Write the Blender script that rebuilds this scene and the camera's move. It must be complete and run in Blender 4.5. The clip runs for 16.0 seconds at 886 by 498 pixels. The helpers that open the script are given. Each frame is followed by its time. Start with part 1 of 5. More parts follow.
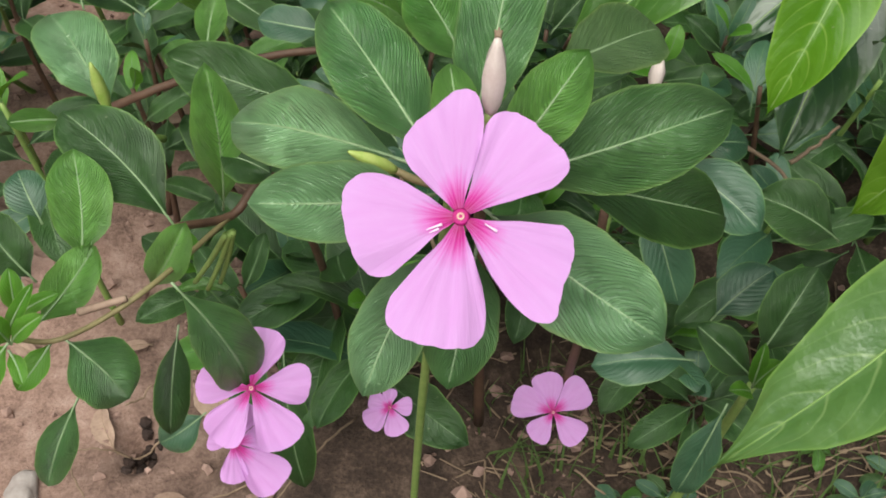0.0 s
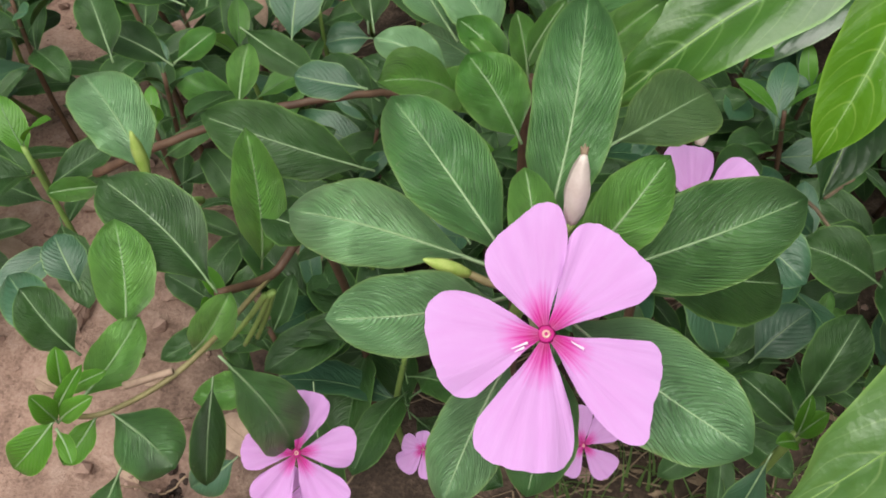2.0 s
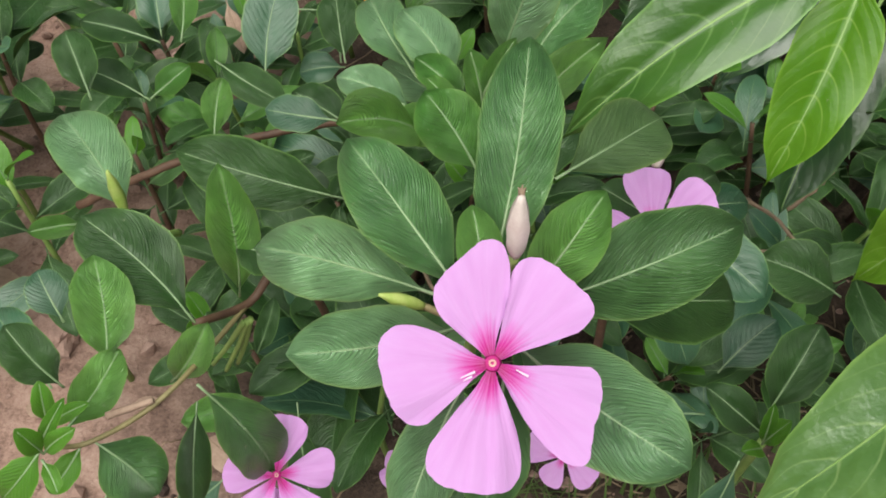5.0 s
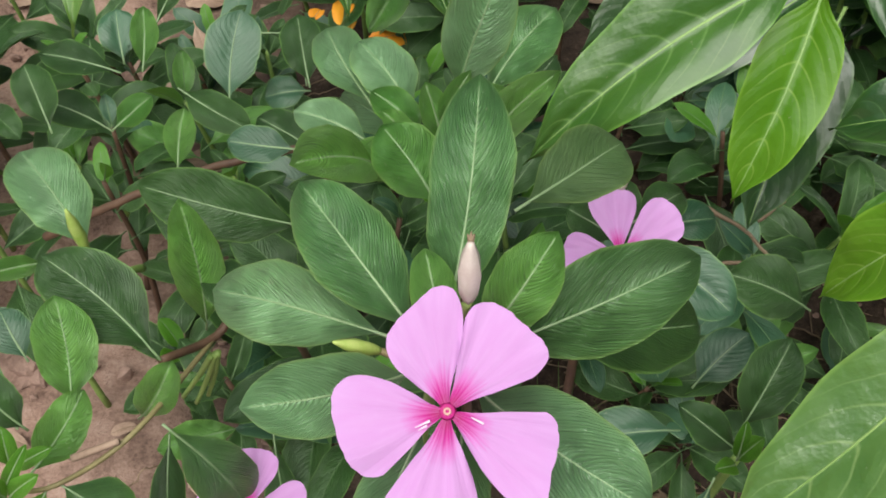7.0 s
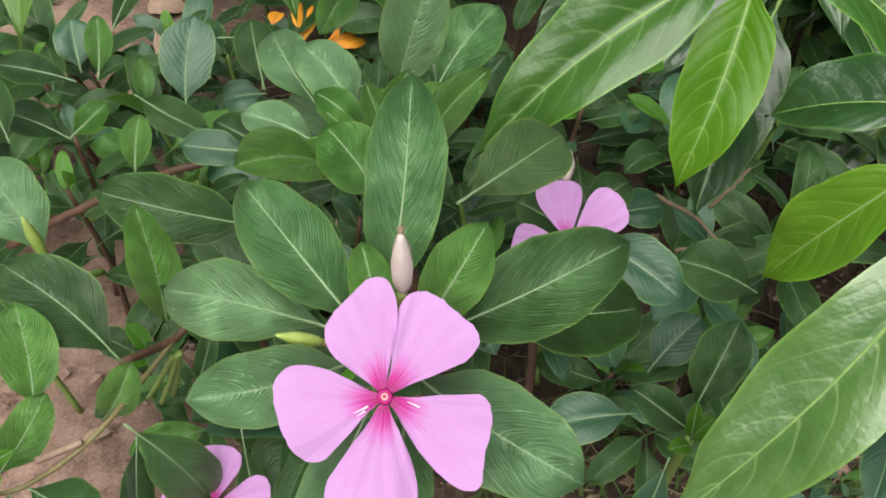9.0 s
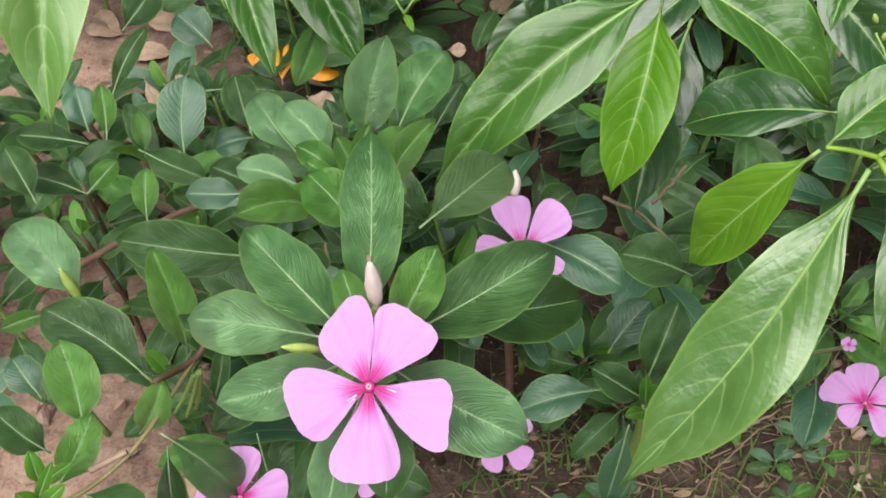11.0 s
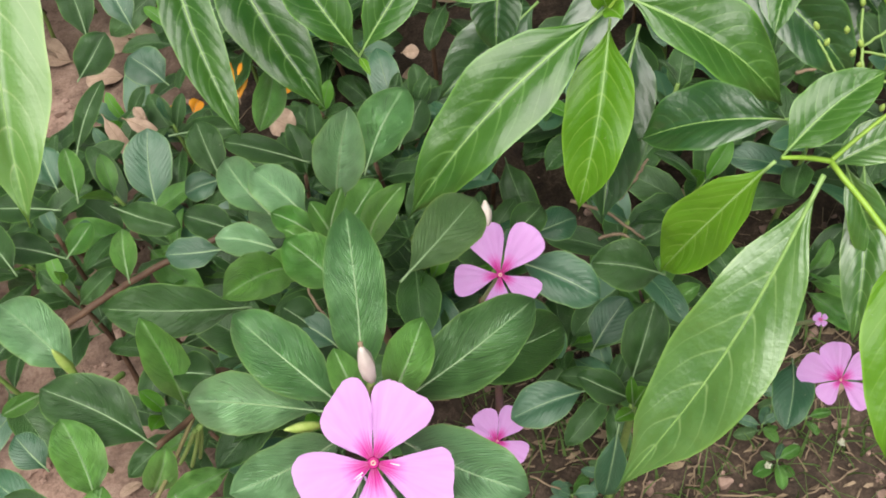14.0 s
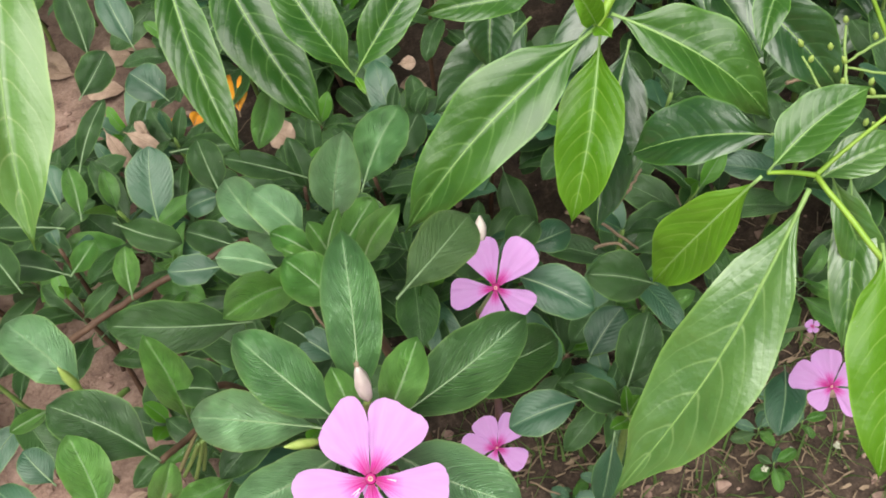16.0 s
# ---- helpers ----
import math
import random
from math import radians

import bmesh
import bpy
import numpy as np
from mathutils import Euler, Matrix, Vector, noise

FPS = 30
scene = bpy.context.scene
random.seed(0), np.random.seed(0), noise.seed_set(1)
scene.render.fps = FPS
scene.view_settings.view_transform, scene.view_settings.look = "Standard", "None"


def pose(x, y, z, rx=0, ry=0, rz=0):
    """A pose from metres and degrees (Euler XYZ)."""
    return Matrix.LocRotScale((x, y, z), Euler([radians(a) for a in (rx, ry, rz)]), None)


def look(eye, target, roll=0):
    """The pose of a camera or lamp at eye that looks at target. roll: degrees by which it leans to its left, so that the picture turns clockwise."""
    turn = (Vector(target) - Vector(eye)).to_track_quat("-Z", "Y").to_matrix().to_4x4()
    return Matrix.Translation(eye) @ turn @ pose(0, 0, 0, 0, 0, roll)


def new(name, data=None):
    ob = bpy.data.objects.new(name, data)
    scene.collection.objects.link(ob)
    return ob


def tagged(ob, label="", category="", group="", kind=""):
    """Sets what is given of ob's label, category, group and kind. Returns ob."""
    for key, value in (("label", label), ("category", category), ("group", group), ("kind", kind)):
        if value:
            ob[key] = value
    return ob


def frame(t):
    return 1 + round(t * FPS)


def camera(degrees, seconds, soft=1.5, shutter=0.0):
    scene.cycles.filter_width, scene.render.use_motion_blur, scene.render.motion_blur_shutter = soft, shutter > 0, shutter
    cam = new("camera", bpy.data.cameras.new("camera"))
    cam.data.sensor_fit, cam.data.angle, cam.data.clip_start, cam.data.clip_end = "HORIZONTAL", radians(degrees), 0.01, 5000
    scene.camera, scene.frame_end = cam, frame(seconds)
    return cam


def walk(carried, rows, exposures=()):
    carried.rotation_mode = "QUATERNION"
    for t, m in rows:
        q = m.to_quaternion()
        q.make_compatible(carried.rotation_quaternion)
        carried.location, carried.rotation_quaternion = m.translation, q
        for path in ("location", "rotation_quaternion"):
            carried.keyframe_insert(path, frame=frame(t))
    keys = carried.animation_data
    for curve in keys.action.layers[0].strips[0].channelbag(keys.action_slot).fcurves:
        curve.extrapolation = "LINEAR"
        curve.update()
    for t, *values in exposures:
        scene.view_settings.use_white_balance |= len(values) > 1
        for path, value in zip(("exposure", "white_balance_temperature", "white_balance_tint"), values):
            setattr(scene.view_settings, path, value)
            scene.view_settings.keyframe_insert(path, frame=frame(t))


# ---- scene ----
cam = camera(48.4, 16.0, soft=1.8)
PATH = [
    (0, (0.034, 0.03, 0.507), (0.024, 1.232, -1.091), 0),
    (0.5, (0.028, 0.04, 0.512), (0.022, 1.231, -1.095), -0.1),
    (1, (0.018, 0.05, 0.511), (0.019, 1.238, -1.098), -0.2),
    (1.5, (0.023, 0.055, 0.513), (0.023, 1.24, -1.098), -0.4),
    (2, (0.018, 0.051, 0.518), (0.017, 1.235, -1.093), -0.6),
    (2.5, (0.021, 0.053, 0.517), (0.021, 1.237, -1.095), -0.7),
    (3, (0.023, 0.052, 0.520), (0.02, 1.235, -1.093), -0.9),
    (5.5, (0.03, 0.048, 0.533), (0.043, 1.249, -1.066), -2.1),
    (6, (0.036, 0.051, 0.536), (0.052, 1.253, -1.063), -2.4),
    (6.5, (0.031, 0.055, 0.538), (0.061, 1.253, -1.064), -2.4),
    (7, (0.034, 0.056, 0.534), (0.072, 1.255, -1.065), -2.4),
    (7.5, (0.037, 0.056, 0.531), (0.091, 1.25, -1.072), -2.5),
    (8, (0.037, 0.055, 0.532), (0.1, 1.247, -1.073), -2.6),
    (8.5, (0.04, 0.054, 0.536), (0.104, 1.244, -1.070), -2.9),
    (9, (0.043, 0.049, 0.540), (0.122, 1.242, -1.064), -2.7),
    (11.5, (0.051, 0.013, 0.604), (0.15, 1.205, -0.998), -8.4),
    (12, (0.044, 0.021, 0.612), (0.16, 1.189, -1.008), -9),
    (12.5, (0.042, 0.026, 0.610), (0.168, 1.173, -1.024), -9.8),
    (13, (0.05, 0.027, 0.612), (0.171, 1.157, -1.033), -10.9),
    (13.5, (0.055, 0.032, 0.615), (0.181, 1.148, -1.039), -11.6),
    (14, (0.055, 0.035, 0.617), (0.178, 1.147, -1.040), -12),
    (14.5, (0.055, 0.033, 0.621), (0.174, 1.147, -1.036), -12.3),
    (15, (0.053, 0.034, 0.620), (0.174, 1.15, -1.036), -12.4),
    (15.5, (0.059, 0.035, 0.621), (0.176, 1.15, -1.036), -12.7),
    (16, (0.059, 0.034, 0.627), (0.177, 1.149, -1.029), -12.9),
]
walk(cam, [(t, look(eye, target, roll)) for t, eye, target, roll in PATH],
     [(0, 0.47), (9, 0.47), (11.5, 0.73), (16, 0.72)])

# ---- light ----
world = bpy.data.worlds.new("sky")
scene.world = world
world.use_nodes = True
wn = world.node_tree.nodes
sky = wn.new("ShaderNodeTexSky")
sky.sky_type, sky.sun_disc = "NISHITA", False
sky.sun_elevation, sky.sun_rotation = radians(63), radians(198)
sky.air_density, sky.dust_density, sky.ozone_density = 1.0, 4.0, 1.0
wn["Background"].inputs["Strength"].default_value = 0.03
world.node_tree.links.new(sky.outputs[0], wn["Background"].inputs["Color"])
sun = new("sun", bpy.data.lights.new("sun", "SUN"))
sun.data.energy, sun.data.angle, sun.data.color = 3.6, radians(76), (1.0, 0.97, 0.92)
sun.matrix_world = look((-0.3, -0.5, 2.2), (0, 0.2, 0))


# ---- materials ----
def shader(name):
    m = bpy.data.materials.new(name)
    m.use_nodes = True
    return m, m.node_tree.nodes, m.node_tree.links, m.node_tree.nodes["Principled BSDF"]


def math_node(nodes, links, op, a, b=None, clamp=False):
    n = nodes.new("ShaderNodeMath")
    n.operation, n.use_clamp = op, clamp
    for i, v in enumerate((a, b)):
        if v is None:
            continue
        if isinstance(v, (int, float)):
            n.inputs[i].default_value = v
        else:
            links.new(v, n.inputs[i])
    return n.outputs[0]


def ramp(nodes, links, fac, stops):
    n = nodes.new("ShaderNodeValToRGB")
    while len(n.color_ramp.elements) < len(stops):
        n.color_ramp.elements.new(0.5)
    for e, (p, c) in zip(n.color_ramp.elements, stops):
        e.position, e.color = p, (*c, 1)
    links.new(fac, n.inputs[0])
    return n.outputs[0]


def mix(nodes, links, fac, a, b, kind="MIX"):
    n = nodes.new("ShaderNodeMix")
    n.data_type, n.blend_type = "RGBA", kind
    for sock, v in ((n.inputs[0], fac), (n.inputs[6], a), (n.inputs[7], b)):
        if isinstance(v, (int, float)):
            sock.default_value = v
        elif isinstance(v, tuple):
            sock.default_value = (*v, 1)
        else:
            links.new(v, sock)
    return n.outputs[2]


def noise_node(nodes, links, scale, detail=4, vec=None, rough=0.55):
    n = nodes.new("ShaderNodeTexNoise")
    n.inputs["Scale"].default_value, n.inputs["Detail"].default_value, n.inputs["Roughness"].default_value = scale, detail, rough
    if vec is not None:
        links.new(vec, n.inputs["Vector"])
    return n.outputs["Fac"]


def leaf_shader(name, dark, light, vein, count, gloss, relief, fine, through_light, slant=0.28, vary=0.22, net_relief=0.45, lines=0.18, swell=1.0, wobble=0.10, power=1.35, spec=0.55, groove_shade=0.0):
    """A leaf: veins run from the midrib by the UV map (u along, v across)."""
    m, nodes, links, p = shader(name)
    uv = nodes.new("ShaderNodeUVMap")
    uv.uv_map = "UVMap"
    sep = nodes.new("ShaderNodeSeparateXYZ")
    links.new(uv.outputs[0], sep.inputs[0])
    co = nodes.new("ShaderNodeTexCoord").outputs["Object"]
    info = nodes.new("ShaderNodeObjectInfo").outputs["Random"]
    f = lambda op, a, b=None, clamp=False: math_node(nodes, links, op, a, b, clamp)
    across = f("ABSOLUTE", f("MULTIPLY", f("SUBTRACT", sep.outputs[1], 0.5), 2.0))
    wob = f("MULTIPLY", f("SUBTRACT", noise_node(nodes, links, 60, 2, co), 0.5), wobble)
    q = f("ADD", f("SUBTRACT", sep.outputs[0], f("MULTIPLY", f("POWER", across, power), slant)), wob)
    ph = f("MULTIPLY", q, count)
    tri = f("PINGPONG", ph, 0.5)                     # 0 on a vein, 0.5 between
    line = f("SUBTRACT", 1.0, f("MULTIPLY", tri, 15.0), True)
    line = f("MULTIPLY", line, f("SUBTRACT", 1.15, across, True))
    # the fine, broken wrinkles that run along the side veins
    fan = nodes.new("ShaderNodeCombineXYZ")
    links.new(f("MULTIPLY", q, count * 3.6), fan.inputs[0])
    links.new(f("MULTIPLY", sep.outputs[1], 3.6), fan.inputs[1])
    links.new(f("MULTIPLY", info, 40.0), fan.inputs[2])
    rough_crease = noise_node(nodes, links, 1.0, 4, fan.outputs[0], 0.62)
    fold_line = f("PINGPONG", f("ADD", f("MULTIPLY", q, count * 2.7), f("MULTIPLY", rough_crease, 2.4)), 0.5)
    crease = f("ADD", f("MULTIPLY", rough_crease, 0.55), f("MULTIPLY", fold_line, 0.9))
    crest_sheen = f("MULTIPLY", f("SUBTRACT", crease, 0.62), 8.0, True)
    grain = noise_node(nodes, links, 900, 3, co)
    patch = noise_node(nodes, links, 45, 4, co)
    worn = f("ADD", 0.25, f("MULTIPLY", f("SUBTRACT", noise_node(nodes, links, 110, 3, co), 0.28), 1.8, True))      # wrinkles come and go over the blade
    tone = f("ADD", f("MULTIPLY", patch, 0.7), f("MULTIPLY", f("SUBTRACT", info, 0.5), vary))
    base = ramp(nodes, links, tone, ((0.18, dark), (0.56, light)))
    base = mix(nodes, links, f("MULTIPLY", line, lines), base, vein)
    # wrinkle crests tinted paler, a painted stand-in for their sheen
    base = mix(nodes, links, f("MULTIPLY", f("MULTIPLY", crest_sheen, worn), fine), base, vein)
    # wrinkle hollows coloured darker, so shade is painted along the creases
    furrow_shade = f("MULTIPLY", f("MULTIPLY", f("SUBTRACT", 0.40, crease), 9.0, True), worn)
    base = mix(nodes, links, f("MULTIPLY", furrow_shade, groove_shade), base, (dark[0] * 0.25, dark[1] * 0.35, dark[2] * 0.25))
    skirt = f("MULTIPLY", f("SUBTRACT", across, 0.70), 3.0, True)
    base = mix(nodes, links, f("MULTIPLY", skirt, 0.30), base, (light[0] * 1.1, light[1] * 1.15, light[2] * 0.8))
    rim = f("MULTIPLY", f("SUBTRACT", across, 0.925), 14.0, True)
    base = mix(nodes, links, f("MULTIPLY", rim, 0.85), base, (vein[0] * 0.85, vein[1], vein[2] * 0.55))
    specks = f("GREATER_THAN", noise_node(nodes, links, 420, 2, co), 0.74)
    base = mix(nodes, links, f("MULTIPLY", specks, 0.35), base, (0.33, 0.36, 0.22))
    links.new(base, p.inputs["Base Color"])
    links.new(f("ADD", gloss, f("MULTIPLY", patch, 0.14)), p.inputs["Roughness"])
    p.inputs["Specular IOR Level"].default_value = spec
    high = f("ADD", f("MULTIPLY", tri, relief), f("MULTIPLY", grain, 0.07))
    high = f("ADD", high, f("MULTIPLY", f("MULTIPLY", f("SUBTRACT", crease, 0.5), worn), net_relief))
    high = f("ADD", high, f("MULTIPLY", patch, swell))
    bump = nodes.new("ShaderNodeBump")
    bump.inputs["Strength"].default_value, bump.inputs["Distance"].default_value = 0.9, 0.0014
    links.new(high, bump.inputs["Height"])
    links.new(bump.outputs[0], p.inputs["Normal"])
    glow = nodes.new("ShaderNodeBsdfTranslucent")
    links.new(mix(nodes, links, 0.55, base, (light[0] * 1.9, light[1] * 1.5, light[2] * 0.6)), glow.inputs["Color"])
    blend = nodes.new("ShaderNodeMixShader")
    blend.inputs[0].default_value = through_light
    links.new(p.outputs[0], blend.inputs[1])
    links.new(glow.outputs[0], blend.inputs[2])
    links.new(blend.outputs[0], nodes["Material Output"].inputs["Surface"])
    return m


def plain_shader(name, a, b, scale, rough=0.6, bump_depth=0.0005, relief=0.5, through_light=0.0):
    m, nodes, links, p = shader(name)
    co = nodes.new("ShaderNodeTexCoord").outputs["Object"]
    n1, n2 = noise_node(nodes, links, scale, 5, co), noise_node(nodes, links, scale * 9, 3, co)
    t = math_node(nodes, links, "ADD", math_node(nodes, links, "MULTIPLY", n1, 0.75), math_node(nodes, links, "MULTIPLY", n2, 0.25))
    col = ramp(nodes, links, t, ((0.32, a), (0.66, b)))
    links.new(col, p.inputs["Base Color"])
    p.inputs["Roughness"].default_value = rough
    bump = nodes.new("ShaderNodeBump")
    bump.inputs["Strength"].default_value, bump.inputs["Distance"].default_value = relief, bump_depth
    links.new(t, bump.inputs["Height"])
    links.new(bump.outputs[0], p.inputs["Normal"])
    if through_light:
        glow = nodes.new("ShaderNodeBsdfTranslucent")
        links.new(col, glow.inputs["Color"])
        blend = nodes.new("ShaderNodeMixShader")
        blend.inputs[0].default_value = through_light
        links.new(p.outputs[0], blend.inputs[1])
        links.new(glow.outputs[0], blend.inputs[2])
        links.new(blend.outputs[0], nodes["Material Output"].inputs["Surface"])
    return m


def soil_shader():
    """Crumbly earth: dry and pale over the path side (x below zero), coloured dark under the shrubs to paint in their
    shade.
    """
    m, nodes, links, p = shader("soil")
    co = nodes.new("ShaderNodeTexCoord").outputs["Object"]
    sep = nodes.new("ShaderNodeSeparateXYZ")
    links.new(co, sep.inputs[0])
    f = lambda op, a, b=None, clamp=False: math_node(nodes, links, op, a, b, clamp)
    big, mid, fine = noise_node(nodes, links, 9, 4, co), noise_node(nodes, links, 55, 5, co, 0.65), noise_node(nodes, links, 420, 4, co, 0.7)
    t = f("ADD", f("MULTIPLY", mid, 0.6), f("MULTIPLY", fine, 0.4))
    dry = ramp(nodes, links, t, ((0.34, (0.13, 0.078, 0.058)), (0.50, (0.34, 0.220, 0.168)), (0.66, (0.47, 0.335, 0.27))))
    # dark tones that hold the shade below the shrubs
    shaded = ramp(nodes, links, t, ((0.34, (0.020, 0.013, 0.009)), (0.52, (0.075, 0.050, 0.035)), (0.68, (0.20, 0.14, 0.10))))
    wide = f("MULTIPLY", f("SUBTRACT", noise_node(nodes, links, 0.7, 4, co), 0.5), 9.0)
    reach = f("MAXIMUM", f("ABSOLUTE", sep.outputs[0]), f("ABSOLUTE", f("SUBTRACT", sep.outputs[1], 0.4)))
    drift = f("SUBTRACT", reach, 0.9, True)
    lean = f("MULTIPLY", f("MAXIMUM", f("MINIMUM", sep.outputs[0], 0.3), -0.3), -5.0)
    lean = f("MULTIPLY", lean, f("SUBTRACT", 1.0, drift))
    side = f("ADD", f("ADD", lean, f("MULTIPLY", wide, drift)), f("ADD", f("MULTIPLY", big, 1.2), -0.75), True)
    links.new(mix(nodes, links, side, shaded, dry), p.inputs["Base Color"])
    p.inputs["Roughness"].default_value = 0.95
    bump = nodes.new("ShaderNodeBump")
    bump.inputs["Strength"].default_value, bump.inputs["Distance"].default_value = 0.9, 0.004
    links.new(t, bump.inputs["Height"])
    links.new(bump.outputs[0], p.inputs["Normal"])
    return m


def petal_shader():
    m, nodes, links, p = shader("petal")
    uv = nodes.new("ShaderNodeUVMap")
    uv.uv_map = "UVMap"
    sep = nodes.new("ShaderNodeSeparateXYZ")
    links.new(uv.outputs[0], sep.inputs[0])
    co = nodes.new("ShaderNodeTexCoord").outputs["Object"]
    f = lambda op, a, b=None, clamp=False: math_node(nodes, links, op, a, b, clamp)
    across = f("MULTIPLY", f("SUBTRACT", sep.outputs[1], 0.5), 2.0)
    # fine streaks that fan out from the throat
    streak = nodes.new("ShaderNodeCombineXYZ")
    links.new(f("MULTIPLY", sep.outputs[0], 1.2), streak.inputs[0])
    links.new(f("MULTIPLY", across, 4.5), streak.inputs[1])
    n = noise_node(nodes, links, 1.6, 4, streak.outputs[0])
    soft = noise_node(nodes, links, 90, 3, co)
    reach = f("ADD", sep.outputs[0], f("MULTIPLY", f("SUBTRACT", n, 0.5), 0.24))
    reach = f("ADD", reach, f("MULTIPLY", f("ABSOLUTE", across), 0.05))
    col = ramp(nodes, links, reach, ((0.10, (0.46, 0.005, 0.15)), (0.20, (0.62, 0.025, 0.32)), (0.31, (0.70, 0.19, 0.59)), (0.43, (0.70, 0.35, 0.74)), (1.0, (0.72, 0.385, 0.785))))
    col = mix(nodes, links, f("MULTIPLY", f("SUBTRACT", n, 0.42), 0.55, True), col, (0.83, 0.58, 0.90))
    col = mix(nodes, links, f("MULTIPLY", f("SUBTRACT", soft, 0.42), 1.3, True), col, (0.70, 0.33, 0.73))
    links.new(col, p.inputs["Base Color"])
    p.inputs["Roughness"].default_value, p.inputs["Specular IOR Level"].default_value = 0.62, 0.25
    p.inputs["Sheen Weight"].default_value = 0.12
    bump = nodes.new("ShaderNodeBump")
    bump.inputs["Strength"].default_value, bump.inputs["Distance"].default_value = 0.4, 0.0005
    links.new(f("ADD", f("MULTIPLY", n, 1.3), f("MULTIPLY", soft, 1.0)), bump.inputs["Height"])
    links.new(bump.outputs[0], p.inputs["Normal"])
    glow = nodes.new("ShaderNodeBsdfTranslucent")
    links.new(col, glow.inputs["Color"])
    blend = nodes.new("ShaderNodeMixShader")
    blend.inputs[0].default_value = 0.3
    links.new(p.outputs[0], blend.inputs[1])
    links.new(glow.outputs[0], blend.inputs[2])
    links.new(blend.outputs[0], nodes["Material Output"].inputs["Surface"])
    return m


TOP = leaf_shader("upper_periwinkle_leaf", (0.061, 0.199, 0.049), (0.146, 0.364, 0.095), (0.26, 0.40, 0.19), 11, 0.26, 0.25, 0.10, 0.12, 0.42, net_relief=1.6, swell=1.8, spec=1.5, lines=0.06, groove_shade=0.9)
DEEP = leaf_shader("deep_green_periwinkle_leaf", (0.041, 0.130, 0.030), (0.095, 0.235, 0.059), (0.26, 0.40, 0.19), 11, 0.26, 0.25, 0.10, 0.12, 0.42, net_relief=1.6, swell=1.8, spec=1.2, lines=0.06, groove_shade=0.9)
# the upper leaf's green darkened, to put the undergrowth's shade into the colour
LEAF_SHADED = leaf_shader("shaded_periwinkle_leaf", (0.022, 0.071, 0.014), (0.055, 0.140, 0.033), (0.19, 0.32, 0.13), 11, 0.32, 0.25, 0.05, 0.12, 0.42, net_relief=0.7, swell=1.8, spec=0.7, lines=0.06, groove_shade=0.5)
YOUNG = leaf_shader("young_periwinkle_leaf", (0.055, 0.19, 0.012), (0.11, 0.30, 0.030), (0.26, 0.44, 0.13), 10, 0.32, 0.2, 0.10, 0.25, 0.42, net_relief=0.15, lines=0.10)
FRESH = leaf_shader("fresh_periwinkle_leaf", (0.074, 0.252, 0.034), (0.197, 0.461, 0.085), (0.26, 0.42, 0.16), 10, 0.28, 0.2, 0.10, 0.16, 0.42, net_relief=1.45, swell=1.8, spec=1.15, lines=0.06, groove_shade=0.85)
# greyed and lightened base: the sky's sheen is painted into it
GREY_SHEEN = leaf_shader("sheen_grey_periwinkle_leaf", (0.093, 0.245, 0.087), (0.208, 0.438, 0.176), (0.30, 0.43, 0.22), 11, 0.28, 0.25, 0.08, 0.12, 0.42, net_relief=1.3, lines=0.06, groove_shade=0.8, swell=1.8, spec=1.7)
# paler still, with the bluish-grey sheen of the shoot leaves in the colour
PALE_SHEEN = leaf_shader("sheen_pale_shoot_leaf", (0.142, 0.337, 0.128), (0.308, 0.560, 0.280), (0.32, 0.46, 0.22), 10, 0.28, 0.2, 0.08, 0.14, 0.42, net_relief=1.25, swell=1.8, spec=1.7, lines=0.06, groove_shade=0.8)
OLIVE = leaf_shader("old_periwinkle_leaf", (0.052, 0.121, 0.035), (0.108, 0.193, 0.068), (0.20, 0.27, 0.13), 12, 0.36, 0.2, 0.10, 0.12, 0.42, net_relief=0.5, swell=1.8, spec=0.6, lines=0.08, groove_shade=0.4)
# bluish lower leaf, its colour darkened for the shade it stands in
BLUISH_SHADED = leaf_shader("shaded_smooth_periwinkle_leaf", (0.024, 0.088, 0.038), (0.064, 0.164, 0.083), (0.20, 0.32, 0.16), 10, 0.32, 0.2, 0.04, 0.12, 0.42, net_relief=0.2, swell=0.9, lines=0.05, spec=0.9)
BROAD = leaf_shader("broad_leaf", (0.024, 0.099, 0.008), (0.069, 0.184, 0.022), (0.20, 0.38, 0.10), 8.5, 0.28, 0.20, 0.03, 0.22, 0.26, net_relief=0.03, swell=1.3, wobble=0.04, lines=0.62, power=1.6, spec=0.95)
# broad leaf with a lightened base that paints in part of its sheen
BROAD_SHEEN = leaf_shader("sheen_grey_broad_leaf", (0.046, 0.153, 0.019), (0.113, 0.254, 0.045), (0.26, 0.42, 0.13), 8.5, 0.27, 0.22, 0.03, 0.22, 0.27, net_relief=0.03, swell=1.3, wobble=0.04, lines=0.80, power=1.6, spec=1.7)
# copy of the broad leaf, darkened to paint in the shrub's shade
BROAD_SHADED = leaf_shader("shaded_broad_leaf", (0.013, 0.063, 0.008), (0.035, 0.112, 0.021), (0.12, 0.25, 0.08), 8.5, 0.28, 0.20, 0.03, 0.2, 0.26, net_relief=0.03, swell=1.3, wobble=0.04, lines=0.45, power=1.6, spec=1.5)
BROAD_LIME = leaf_shader("young_broad_leaf", (0.079, 0.231, 0.008), (0.142, 0.326, 0.019), (0.28, 0.46, 0.08), 8.5, 0.32, 0.20, 0.03, 0.32, 0.26, net_relief=0.03, swell=1.3, wobble=0.04, lines=0.75, power=1.6)
